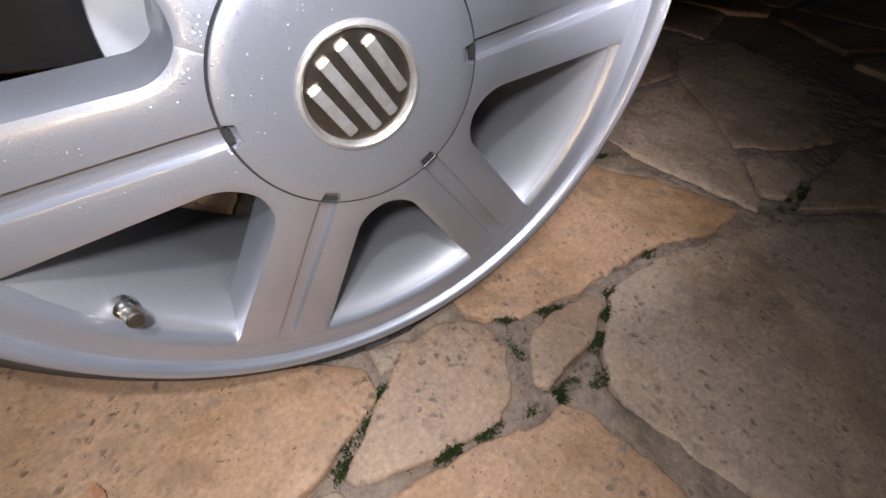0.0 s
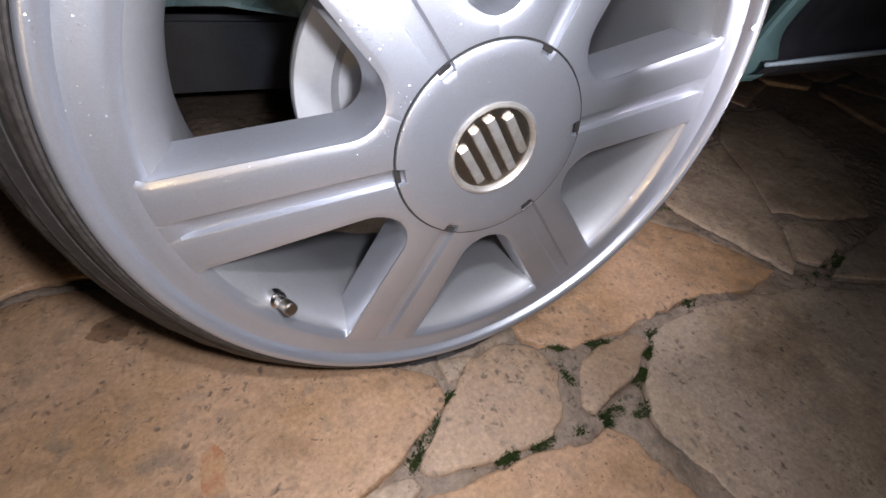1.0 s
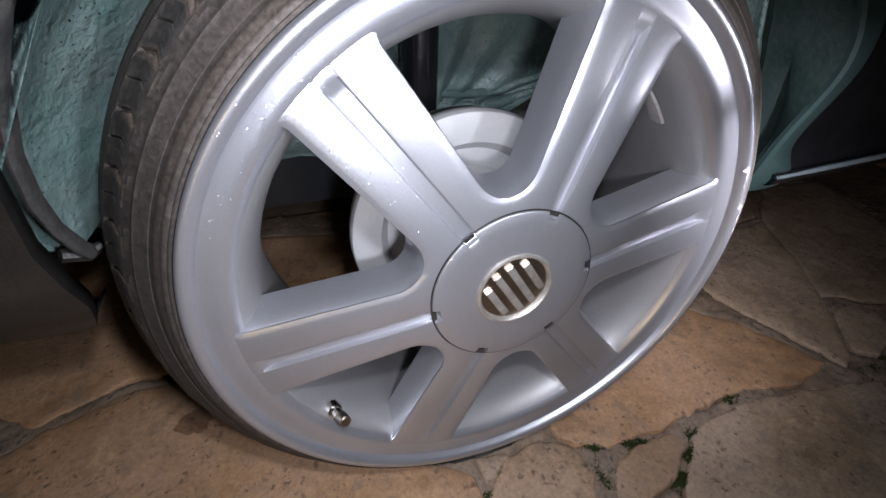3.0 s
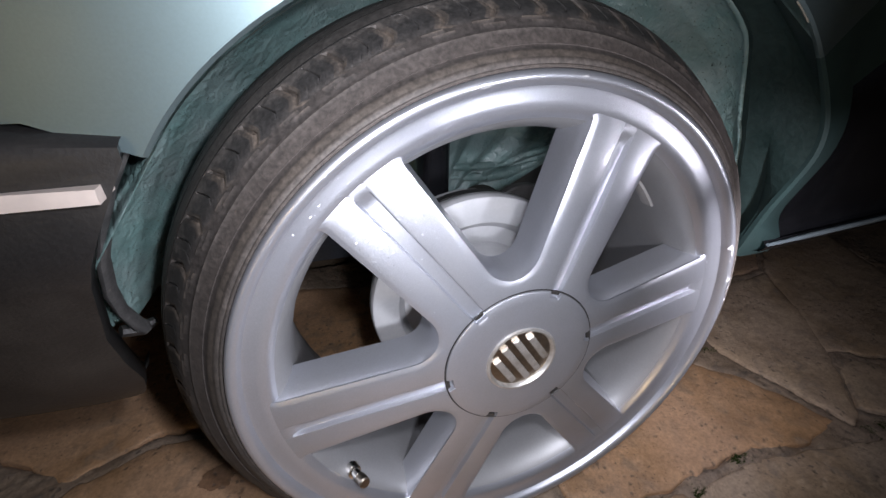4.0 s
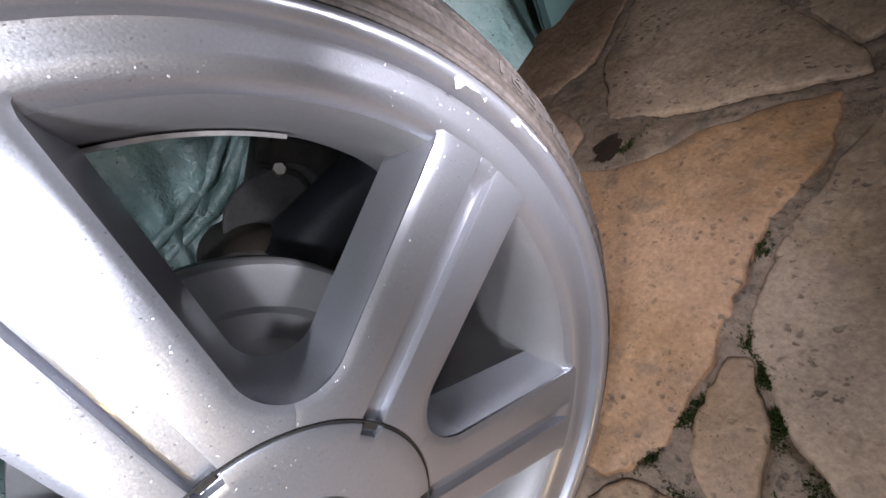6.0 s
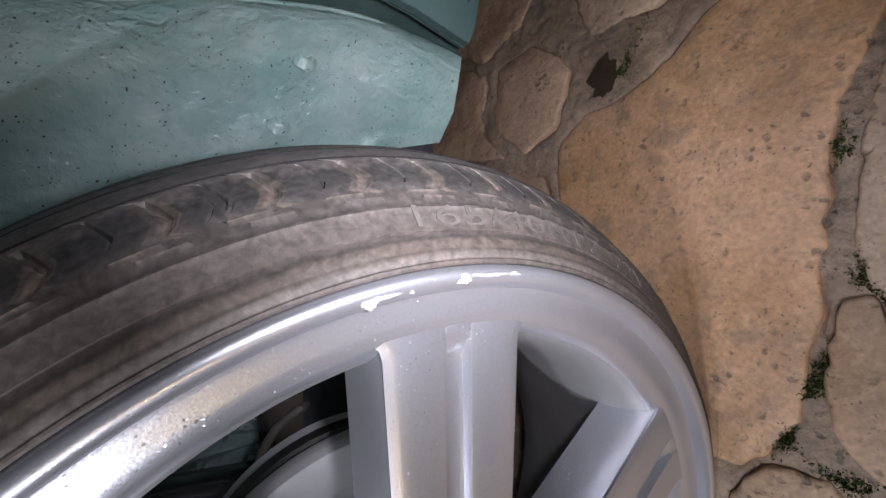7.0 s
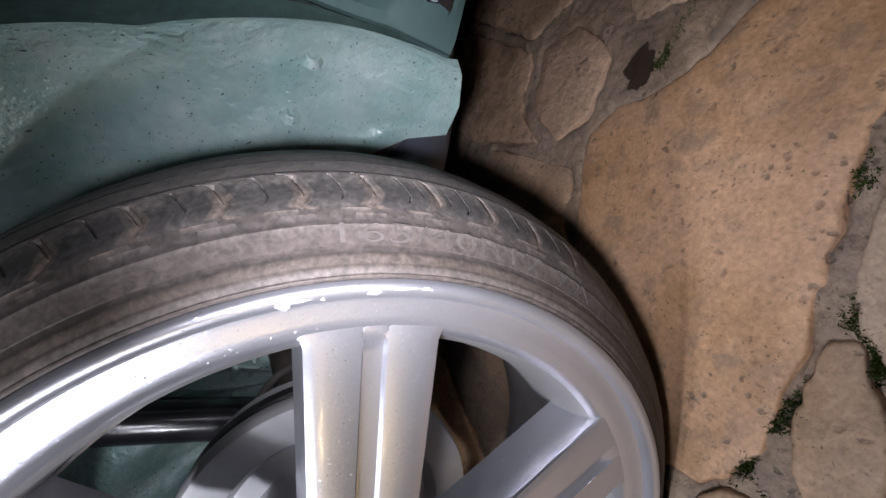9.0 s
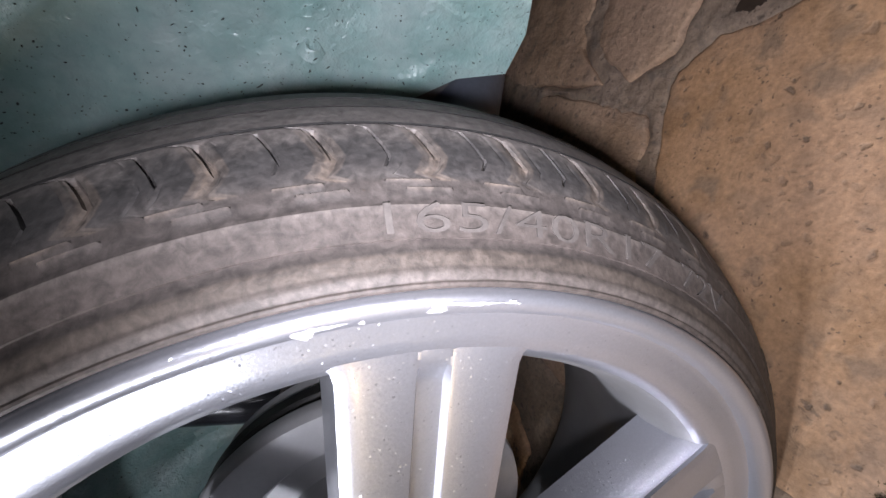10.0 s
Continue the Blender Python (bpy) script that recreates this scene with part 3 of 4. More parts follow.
def spoke_mesh(a, h_left, h_right):
    """One spoke of 60 degrees: flared foot at the hub, straight flanks, a sunk groove down the middle."""
    hw1, rho, r0, nf = 0.0335, 0.026, 0.0815, 9

    def border(h):
        """One flank from the middle of the opening's foot to the rim; h: degrees to that middle."""
        turn = 90 - h
        p, q = r0 * math.cos(radians(h)), r0 * math.sin(radians(h))
        line = [(k * math.cos(radians(h)), k * math.sin(radians(h)), 0, 0) for k in (0.05, r0 - 0.0065)]
        for i in range(nf + 1):
            t = radians(turn) * (1 - i / nf)
            line.append((p, q, math.sin(t), math.cos(t)))
            t2 = radians(turn) * (1 - (i + 0.5) / nf)
            step = rho * radians(turn) / nf
            p, q = p + step * math.cos(t2), q - step * math.sin(t2)
        p1, q1 = line[-1][:2]
        pe = math.sqrt(0.2095 ** 2 - hw1 ** 2)
        for i in range(1, 29):
            f = i / 28
            u = min(1.0, max(0.0, 1 - (pe - p1) * (1 - f) / 0.009))
            line.append((p1 + (pe - p1) * f, q1 + (hw1 - q1) * f + 0.007 * (1 - math.sqrt(1 - u * u)), 0, 1))
        return line

    left, right = border(h_left), border(h_right)
    rows = []
    n = len(left)
    for i in range(n):
        f = i / (n - 1)
        pc = 0.040 + (0.2095 - 0.040) * f ** 0.9
        foot = max(0.0, 1 - i / 10)

        def at(q, drop, out=0.0):
            bp, bq, nx, ny = left[i] if q > 0 else right[i]
            u = q / bq
            pp = pc + (bp - pc) * min(u * u, 1.0)
            if abs(u) > 0.999:
                pp += nx * out
                q += math.copysign(ny * out, q)
            r = math.hypot(pp, q)
            return (pp, face_y(r) + drop, q)

        gw, gb = 0.0064 - 0.001 * foot, 0.0050
        g = 0.0046 * min(1, max(0, (pc - 0.060) / 0.006)) * min(1, max(0, (0.2045 - pc) / 0.0095))
        half = [(0.036, 0.0046), (0.016, 0.0026), (0.0066, 0.0013), (0.0034, 0.0003), (0.0014, -0.0008)]
        ql, qr = left[i][1], right[i][1]
        edge = 0.0 if i < 2 else 1.0
        half = [(d if d > 0.01 else d * edge, o) for d, o in half]
        row = [at(0.0, 0.040), at(-qr * 0.6, 0.040)]
        row += [at(-qr, d, o) for d, o in half]
        row += [at(-(qr - 0.0022), 0.0004 * edge), at(-(qr - 0.0042), 0.0), at(-(qr - 0.0095), 0.0), at(-gw - 0.0012, 0.0), at(-gw, 0.0003), at(-gb, g), at(0, g), at(gb, g), at(gw, 0.0003), at(gw + 0.0012, 0.0), at(ql - 0.0095, 0.0), at(ql - 0.0042, 0.0), at(ql - 0.0022, 0.0004 * edge)]
        row += [at(ql, d, o) for d, o in reversed(half)]
        row += [at(ql * 0.6, 0.040)]
        ca, sa = math.cos(radians(a)), math.sin(radians(a))
        rows.append([(x * ca - z * sa, y, x * sa + z * ca) for x, y, z in row])
    return grid(rows, wrap_v=True)


for k in PHASE:
    nxt, prv = PHASE[k - 1 or 6], PHASE[k % 6 + 1]
    hl, hr = ((nxt - PHASE[k]) % 360) / 2, ((PHASE[k] - prv) % 360) / 2
    wheel_part("spoke", spoke_mesh(PHASE[k], hl, hr), ALLOY, wheel, angle=24)

# hub cap with six clip notches
cap_rows = []
for i in range(360):
    a = i
    near = min(abs((a - PHASE[k] + 180) % 360 - 180) for k in PHASE)
    notch = near < 4.8
    ra = radians(a)
    rim_r = 0.0640 if notch else 0.0695
    prof = [(0.031, -0.0048), (0.050, -0.0052), (0.060, -0.0050), (rim_r - 0.0015, -0.0046), (rim_r - 0.0004, -0.0040), (rim_r, -0.0028), (rim_r, 0.006)]
    cap_rows.append([(r * math.cos(ra), y, r * math.sin(ra)) for r, y in prof])
wheel_part("center_cap", grid(cap_rows, wrap_u=True), ALLOY, wheel, "silver round hub cap with six clip notches", angle=30)
# raised black ring in place of the shaded gap round the cap
wheel_part("cap_gap_line", lathe([(0.0692, -0.0029), (0.0697, -0.0034), (0.0703, -0.0034), (0.0707, -0.0028)], 120), BLACK, wheel, "thin black ring standing in for the gap round the cap")
# a black block in each notch stands in for the shade of its hollow
for k in PHASE:
    bm = bmesh.new()
    a = radians(PHASE[k])
    box(bm, (0.0034, 0.0020, 0.0086), Matrix.Translation((0.0682 * math.cos(a), -0.0020, 0.0682 * math.sin(a))) @ Matrix.Rotation(-a, 4, "Y"))
    wheel_part("clip_slot_shade", bm, BLACK, wheel, "black block standing in for the shaded clip slot at the cap's edge")
# round chrome badge with plain slanted bars
wheel_part("badge", lathe([(0.0, -0.0030), (0.0292, -0.0030), (0.0292, -0.0020), (0.0, -0.0020)], 72), BRONZE, wheel, "round tarnished chrome badge")
wheel_part("badge_ring", lathe([(0.0290, -0.0026), (0.0297, -0.0054), (0.0312, -0.0066), (0.0330, -0.0062), (0.0338, -0.0045)], 72), SATIN, wheel)
for off, ln in ((-0.0180, 0.032), (-0.0060, 0.046), (0.0060, 0.046), (0.0180, 0.032)):
    bm = bmesh.new()
    box(bm, (0.0062, 0.0040, ln), pose(off * math.cos(radians(34)), -0.0044, off * math.sin(radians(34)), 0, -34, 0))
    wheel_part("badge_bar", bm, SATIN, wheel)

# valve
vx, vz = -0.147, -0.115
va = math.atan2(vz, vx)
out = Vector((math.cos(va), 0, math.sin(va)))
base = out * 0.197 + Vector((0, 0.024, 0))
tip = Vector((vx, -0.001, vz)) * 0.985
ax = (tip - base)
wheel_part("valve_stem", tube([base, base + ax * 0.25, base + ax * 0.27, base + ax * 0.6], [0.0072, 0.0066, 0.0046, 0.0046], 14), CHROME, wheel, "short chromed valve stem")
wheel_part("valve_cap", tube([base + ax * 0.58, base + ax * 0.62, base + ax * 0.96, base + ax], [0.0048, 0.0052, 0.0052, 0.0042], 14), BRONZE, wheel, "small brass-coloured valve cap")

# balance weights stuck in the barrel
wheel_part("balance_weight", lathe([(0.1892, 0.0465), (0.1872, 0.0475), (0.1870, 0.049), (0.1868, 0.0595), (0.1872, 0.061), (0.1890, 0.062)], 30, a0=34.2, a1=60.2), CHIP, wheel, "pale stick-on balance weight strip")


def lettering(text, a0, a1, r0, r1, name, lift=0.0013):
    """Raised letters round the tyre's side, read from outside."""
    cu = bpy.data.curves.new(name, "FONT")
    cu.body, cu.extrude, cu.offset, cu.resolution_u = text, 0.02, -0.009, 3
    tmp = new(name, cu)
    bpy.context.view_layer.update()
    me = bpy.data.meshes.new_from_object(tmp.evaluated_get(bpy.context.evaluated_depsgraph_get()))
    bpy.data.objects.remove(tmp)
    xs_ = [v.co.x for v in me.vertices]
    ys_ = [v.co.y for v in me.vertices]
    x0, x1, y0, y1 = min(xs_), max(xs_), min(ys_), max(ys_)
    bm = bmesh.new()
    bm.from_mesh(me)
    bmesh.ops.subdivide_edges(bm, edges=[e for e in bm.edges if e.calc_length() > 0.25], cuts=2)
    for v in bm.verts:
        a = radians(a0 + (a1 - a0) * (v.co.x - x0) / (x1 - x0))
        r = r0 + (r1 - r0) * (v.co.y - y0) / (y1 - y0)
        y = 0.0130 + (r - 0.2492) * (0.0080 / 0.0106) - (lift if v.co.z > 0 else -0.001)
        v.co = Vector((r * math.cos(a), y, r * math.sin(a)))
    bpy.data.meshes.remove(me)
    return wheel_part(name, bm, DUSTY, wheel, smooth=False)


lettering("165/40R17", 12.5, -13.8, 0.2500, 0.2582, "sidewall_lettering")
lettering("72V", -17.0, -25.0, 0.2500, 0.2582, "sidewall_lettering")

# chips knocked out of the rim's edge
rc = random.Random(3)
for a, span, r, w in ((19.0, 1.6, 0.2281, 0.0021), (17.2, 2.0, 0.2291, 0.0007), (15.0, 0.5, 0.2283, 0.0008), (9.4, 1.4, 0.2300, 0.0019), (6.4, 4.6, 0.2311, 0.0006), (3.2, 1.2, 0.2315, 0.0007), (-37.8, 1.2, 0.2336, 0.0008), (101.5, 1.8, 0.2292, 0.0006), (84, 1.4, 0.2309, 0.0005), (205, 1.0, 0.2335, 0.0012)):
    ring = []
    nn = 30
    for i in range(nn):
        b = 2 * math.pi * i / nn
        k = 1 + rc.uniform(-0.28, 0.22) + 0.3 * math.sin(3 * b + a)
        aa, rr = radians(a + span * 0.5 * math.cos(b) * k), r + w * math.sin(b) * k
        y = 0.0002 if 0.230 <= rr <= 0.2325 else 0.0002 + (0.230 - rr) * 0.46 if rr < 0.230 else 0.0002 + (rr - 0.2325) * 1.0
        ring.append((rr * math.cos(aa), y - 0.00035, rr * math.sin(aa)))
    bm = bmesh.new()
    bm.faces.new([bm.verts.new(p) for p in ring])
    bmesh.ops.triangulate(bm, faces=bm.faces[:])
    wheel_part("paint_chip", bm, BARECHIP, wheel, smooth=False)

# brake drum behind the spokes
drum = part("brake_drum", lathe([(0.0, 0.080), (0.058, 0.080), (0.061, 0.083), (0.063, 0.103), (0.079, 0.106), (0.083, 0.101), (0.087, 0.0965), (0.109, 0.096), (0.1132, 0.0978), (0.1145, 0.102), (0.1145, 0.111), (0.112, 0.114), (0.104, 0.116), (0.104, 0.15), (0.0, 0.152)], 96), DRUM, car, "light grey painted brake drum")
drum.matrix_world = WHEEL
part("backing_plate", lathe([(0.0, 0.122), (0.108, 0.122), (0.110, 0.124), (0.110, 0.132), (0.0, 0.14)], 72), BLACK, drum, "black brake backing plate")
part("hub", lathe([(0.0, 0.03), (0.05, 0.03), (0.052, 0.034), (0.052, 0.084)], 48), DRUM, drum)


# ---- body round the wheel ----
def side_y(x, z):
    """Outboard place of the body side: slightly askew to the wheel, tucked in below."""
    y = 0.004 + 0.1 * min(x, 0.4) + 0.03 * max(x - 0.4, 0) + 0.22 * min(abs(x), 0.42) ** 2
    y -= 0.020 * math.exp(-((z - 0.270) / 0.022) ** 2) * min(1.0, max(0.0, (x - 0.36) / 0.04))
    y -= 0.022 * math.exp(-((z - 0.41) / 0.07) ** 2 - ((x - 0.37) / 0.10) ** 2)
    if z < 0.44:
        y += (0.44 - z) ** 2 * 0.5
    if z > 0.62:
        y += (z - 0.62) ** 2 * 0.5
    return y


def arch(t, grow=0.0):
    """The wheel arch's edge, t from 0 (front foot) to 1 (rear, at the bumper)."""
    if t < 0.06:
        return 0.358 + grow * 0.98, 0.252 + 0.041 * t / 0.06 - grow * 0.6 * t / 0.06
    a = radians(-22 + (t - 0.06) / 0.94 * 178)
    c, s = math.cos(a), math.sin(a)
    w = 0.319 if c > 0 else 0.283
    e = 3.2 if s < 0 else 2.3 if c > 0 else 2.08
    x = 0.031 + math.copysign(abs(c) ** (2 / e), c) * (w + grow)
    if s < 0:
        x = 0.350 - 0.008 * s / math.sin(radians(22)) + grow
    z = 0.38 + math.copysign(abs(s) ** (2 / e), s) * ((0.187 if s > 0 else 0.16) + grow)
    return x, z


def outer(t):
    """Far border of the side panel, t as in arch()."""
    pts = [(0.0, 1.9, 0.252), (0.06, 1.9, 0.30), (0.25, 1.9, 1.0), (0.45, 0.9, 1.25), (0.62, -0.1, 1.25), (0.85, -1.3, 1.1), (1.0, -1.3, 0.47)]
    for (a, xa, za), (b, xb, zb) in zip(pts, pts[1:]):
        if t <= b:
            f = (t - a) / (b - a)
            return xa + (xb - xa) * f, za + (zb - za) * f


rows = []
NT = 96
for i in range(NT + 1):
    t = i / NT
    x0, z0 = arch(t)
    x1, z1 = arch(t, 0.007 - 0.005 * min(1.0, t / 0.4))
    step = max(0.0, 1 - t / 0.34)
    x2, z2 = arch(t, 0.040)
    ox, oz = outer(t)
    row = [(x0, side_y(x0, z0) + 0.014 - 0.008 * min(1.0, t / 0.4), z0), (x0, side_y(x0, z0) + 0.004 - 0.002 * min(1.0, t / 0.4), z0), (x1, side_y(x1, z1), z1), (x2, side_y(x2, z2) - 0.001 * step - 0.0012 * (1 - step), z2)]
    bulge = arch(t, 0.046 + 0.012 * step)
    row.append((bulge[0], side_y(*bulge) + 0.004 * step - 0.0014 * (1 - step), bulge[1]))
    for s in (0.06, 0.14, 0.26, 0.42, 0.65, 1.0):
        x, z = bulge[0] + (ox - bulge[0]) * s, bulge[1] + (oz - bulge[1]) * s
        row.append((x, side_y(x, z) + 0.004 * step - 0.0018 * (1 - step), z))
    rows.append(row)
panel = part("quarter_panel", grid(rows), TEAL, car, "teal panel with rolled wheel-arch lip, black below", angle=30)
panel.data.materials.append(BLACKPAINT)
for face in panel.data.polygons:
    if face.index % (len(rows[0]) - 1) > 3 and face.center.x > 0.3 and face.center.z < 0.485 - 0.05 * max(0.0, 0.42 - face.center.x) / 0.1:
        face.material_index = 1
# front part of the rolled lip: teal darkened to offset excess torch light
panel.data.materials.append(DIM_TEAL)
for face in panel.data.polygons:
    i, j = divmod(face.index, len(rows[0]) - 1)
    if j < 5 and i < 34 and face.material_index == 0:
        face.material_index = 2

# sill under the panel, with a bright edge strip
line = [(0.375 + 0.08 * i, 0.0675 + 0.0023 * i, 0.2775 + 0.002 * i) for i in range(19)]
part("side_sill", grid([[(x, y + d, z + h) for d, h in ((0.006, 0.002), (0.001, -0.004), (0.006, -0.013), (0.04, -0.022), (0.12, -0.024))] for x, y, z in line]), BLACKPAINT, car, "dark painted car sill")
part("sill_strip", tube(line, [0.0022] + [0.0034] * 18, 10), SILL, car, "pale grey painted sill edge")

# wheel house
REAR = [(0.350, 0.085), (0.348, 0.115), (0.343, 0.140), (0.334, 0.162), (0.320, 0.182), (0.305, 0.200), (0.29, 0.210), (0.25, 0.228), (0.20, 0.27), (0.16, 0.285), (0.09, 0.29), (0.03, 0.294)]
FRONT = [(0.362, 0.060), (0.351, 0.083), (0.357, 0.095), (0.356, 0.120), (0.339, 0.143), (0.315, 0.160), (0.298, 0.171), (0.25, 0.200), (0.20, 0.255), (0.16, 0.275), (0.09, 0.29), (0.03, 0.294)]
rows = []
START = [-1, -3, -5, -8, -11, -12, -6, 8, 13, 14, 12, 0]
END = [168, 172, 175, 177, 174, 172, 172, 173, 174, 175, 178, 180]
for i in range(241):
    t = i / 240
    ax_, az_ = arch(t)
    row = [(ax_ * 0.997, side_y(ax_, az_) + 0.010 - 0.006 * min(1.0, t / 0.4), az_ - 0.001)]
    back = min(1.0, max(0.0, (t - 0.3) / 0.4))
    for j in range(len(REAR)):
        r, y = (f + (b - f) * back for f, b in zip(FRONT[j], REAR[j]))
        a = START[j] + (END[j] - START[j]) * t
        ra = radians(a)
        if a < 120 and j < 8:
            r += min(0.027, max(0.0, 0.12 * (math.sin(ra) - 0.48))) * min(1.0, (120 - a) / 50)
        x, z = r * math.cos(ra) + 0.012, HUB + r * math.sin(ra) * 0.93
        wob = 0.004 * math.sin(a * 0.35 + j) * (0.4 + (j > 6))
        crumple = max(0.0, min(1.0, (t - 0.86) / 0.1)) + max(0.0, min(1.0, (0.10 - t) / 0.08)) * 0.5 * (j > 3)
        wob += 0.009 * crumple * noise.noise(Vector((x * 22, z * 42, j * 0.7)))
        row.append((x, y + side_y(x, 0.5) - 0.004 - 0.22 * min(abs(x), 0.45) ** 2 + wob, z))
    rows.append(row)
liner = part("wheel_house", grid(rows), LINER, car, "rough undersealed teal inner wheel arch")
# front strip outboard of the fold takes the dimmed underseal
liner.data.materials.append(DIM_UNDERSEAL)
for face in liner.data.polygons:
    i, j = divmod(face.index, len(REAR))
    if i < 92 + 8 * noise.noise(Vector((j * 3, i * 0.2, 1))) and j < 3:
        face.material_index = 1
fold = [rows[i][3] for i in range(14, 94, 4)]
part("fold", tube([(x, y + 0.0005, z) for x, y, z in fold], [0.002] + [0.0034] * (len(fold) - 2) + [0.003], 10), LINER, liner, "raised fold in the front of the wheel house")
edge_line = [arch(0.42 + 0.0026 * i) for i in range(84)]
for a in range(0, 80, 4):
    if noise.noise(Vector((a * 0.21, 3, 7))) > -0.12:
        piece = edge_line[a:a + 5]
        part("bare_edge", tube([(x, side_y(x, z) + 0.0035, z) for x, z in piece], [0.0003, 0.0009, 0.0006, 0.0010, 0.0003], 6), CREAM, car, "cream filler on the chipped arch edge")
RIVET = [(0.0016, 0.0), (0.0026, -0.0022), (0.0038, -0.0032), (0.0050, -0.0028), (0.0064, -0.0008), (0.0088, 0.0022)]
for rx, ry, rz in ((0.344, 0.1735, 0.324), (0.3015, 0.1955, 0.330)):
    bm = lathe(RIVET, 20)
    bmesh.ops.contextual_create(bm, geom=[v for v in bm.verts if v.co.xz.length < 0.0017])
    for v in bm.verts:
        v.co *= 1 + 0.22 * noise.noise(Vector((v.co.x * 260 + rx * 90, v.co.z * 260, 2)))
    bm.transform(pose(rx, ry, rz, 0, 0, 30))
    part("rivet", bm, LINER, liner)

# damper, arm, hose
damper = part("damper", tube([(-0.006, 0.25, 0.22), (-0.006, 0.25, 0.52)], 0.021, 24), BLACKPAINT, car, "black painted damper tube")
part("collar", tube([(-0.006, 0.25, 0.29), (-0.006, 0.25, 0.305)], 0.026, 24), BLACKPAINT, damper)
part("trailing_arm", tube([(0.02, 0.215, 0.25), (0.12, 0.215, 0.252), (0.20, 0.212, 0.240), (0.27, 0.225, 0.210), (0.34, 0.28, 0.19), (0.7, 0.42, 0.22)], 0.033, 24), BEAM, car, "scuffed blue-black trailing axle arm")
part("brake_hose", tube([(0.046, 0.138, 0.334), (0.056, 0.145, 0.328), (0.064, 0.152, 0.324), (0.069, 0.163, 0.319), (0.073, 0.176, 0.313), (0.078, 0.186, 0.305), (0.084, 0.190, 0.296), (0.090, 0.190, 0.287), (0.089, 0.197, 0.280)], 0.0034, 12), DUSTY, car, "thin grey-brown brake hose")
bush = part("axle_bush", lathe([(0.0, -0.045), (0.022, -0.045), (0.031, -0.040), (0.036, -0.030), (0.037, 0.030), (0.033, 0.040), (0.0, 0.042)], 32), DIRT, car, "dirty brown-black axle bush housing")
bush.matrix_world = pose(0.075, 0.245, 0.272, 0, 0, 8)
bm = bmesh.new()
box(bm, (0.075, 0.05, 0.075), pose(0.165, 0.262, 0.285, 0, -28, 0))
mount = part("axle_mount", bm, UNDER, car, "dusty brown-black axle mount bracket")
bm = bmesh.new()
cheek = [(0.045 * math.cos(k) * (1.25 if math.cos(k) > 0 else 1), 0.040 * math.sin(k)) for k in (2 * math.pi * i / 28 for i in range(28))]
rings = [[(0.118 + x * f, y, 0.280 + z * f) for x, z in cheek] for y, f in ((0.246, 0.97), (0.238, 1.0), (0.233, 1.0), (0.231, 0.95))]
grid(rings, wrap_v=True, bm=bm)
bm.verts.ensure_lookup_table()
bm.faces.new(bm.verts[-28:])
part("cheek_plate", bm, PLATE, mount, "grey rounded bracket cheek", angle=30)
part("cable", tube([(0.150, 0.236, 0.318), (0.158, 0.228, 0.306), (0.163, 0.225, 0.290), (0.160, 0.226, 0.276)], 0.0028, 8), BLACK, mount)
bm = bmesh.new()
bmesh.ops.create_cone(bm, cap_ends=True, segments=6, radius1=0.0065, radius2=0.0055, depth=0.012, matrix=pose(0.156, 0.226, 0.306, 70, 15, 0))
part("bolt", bm, SATIN, mount)
seam = [(-0.06, 0.296, 0.342), (0.000, 0.2925, 0.336), (0.050, 0.295, 0.330), (0.085, 0.296, 0.328), (0.115, 0.2935, 0.331), (0.142, 0.289, 0.341), (0.170, 0.278, 0.352), (0.205, 0.251, 0.364), (0.225, 0.235, 0.372)]
part("seam", tube(seam, [0.001, 0.004, 0.0055, 0.006, 0.006, 0.0055, 0.005, 0.004, 0.001], 12), LINER, liner, "thick sealed seam across the wheel house")
part("seam", tube([(x + 0.006, y + 0.003, z - 0.017) for x, y, z in seam], [0.001, 0.002, 0.005, 0.008, 0.008, 0.006, 0.004, 0.003, 0.001], 12), LINER, liner)
bm = bmesh.new()
plate = [(0.272, 0.304), (0.302, 0.284), (0.312, 0.228), (0.289, 0.224)]
for dy in (0.222, 0.226):
    bm.faces.new([bm.verts.new((x, dy, z)) for x, z in plate])
bm.verts.ensure_lookup_table()
for k in range(4):
    bm.faces.new([bm.verts[k], bm.verts[(k + 1) % 4], bm.verts[4 + (k + 1) % 4], bm.verts[4 + k]])
part("edge_bracket", bm, BRACKET, car, "shiny dark grey steel bracket below the wheel arch")
bm = bmesh.new()
box(bm, (0.052, 0.06, 0.034), pose(-0.052, 0.120, 0.545, 0, 6, 0))
part("bump_plate", bm, RUST, car, "rusty brown steel plate in the wheel arch")

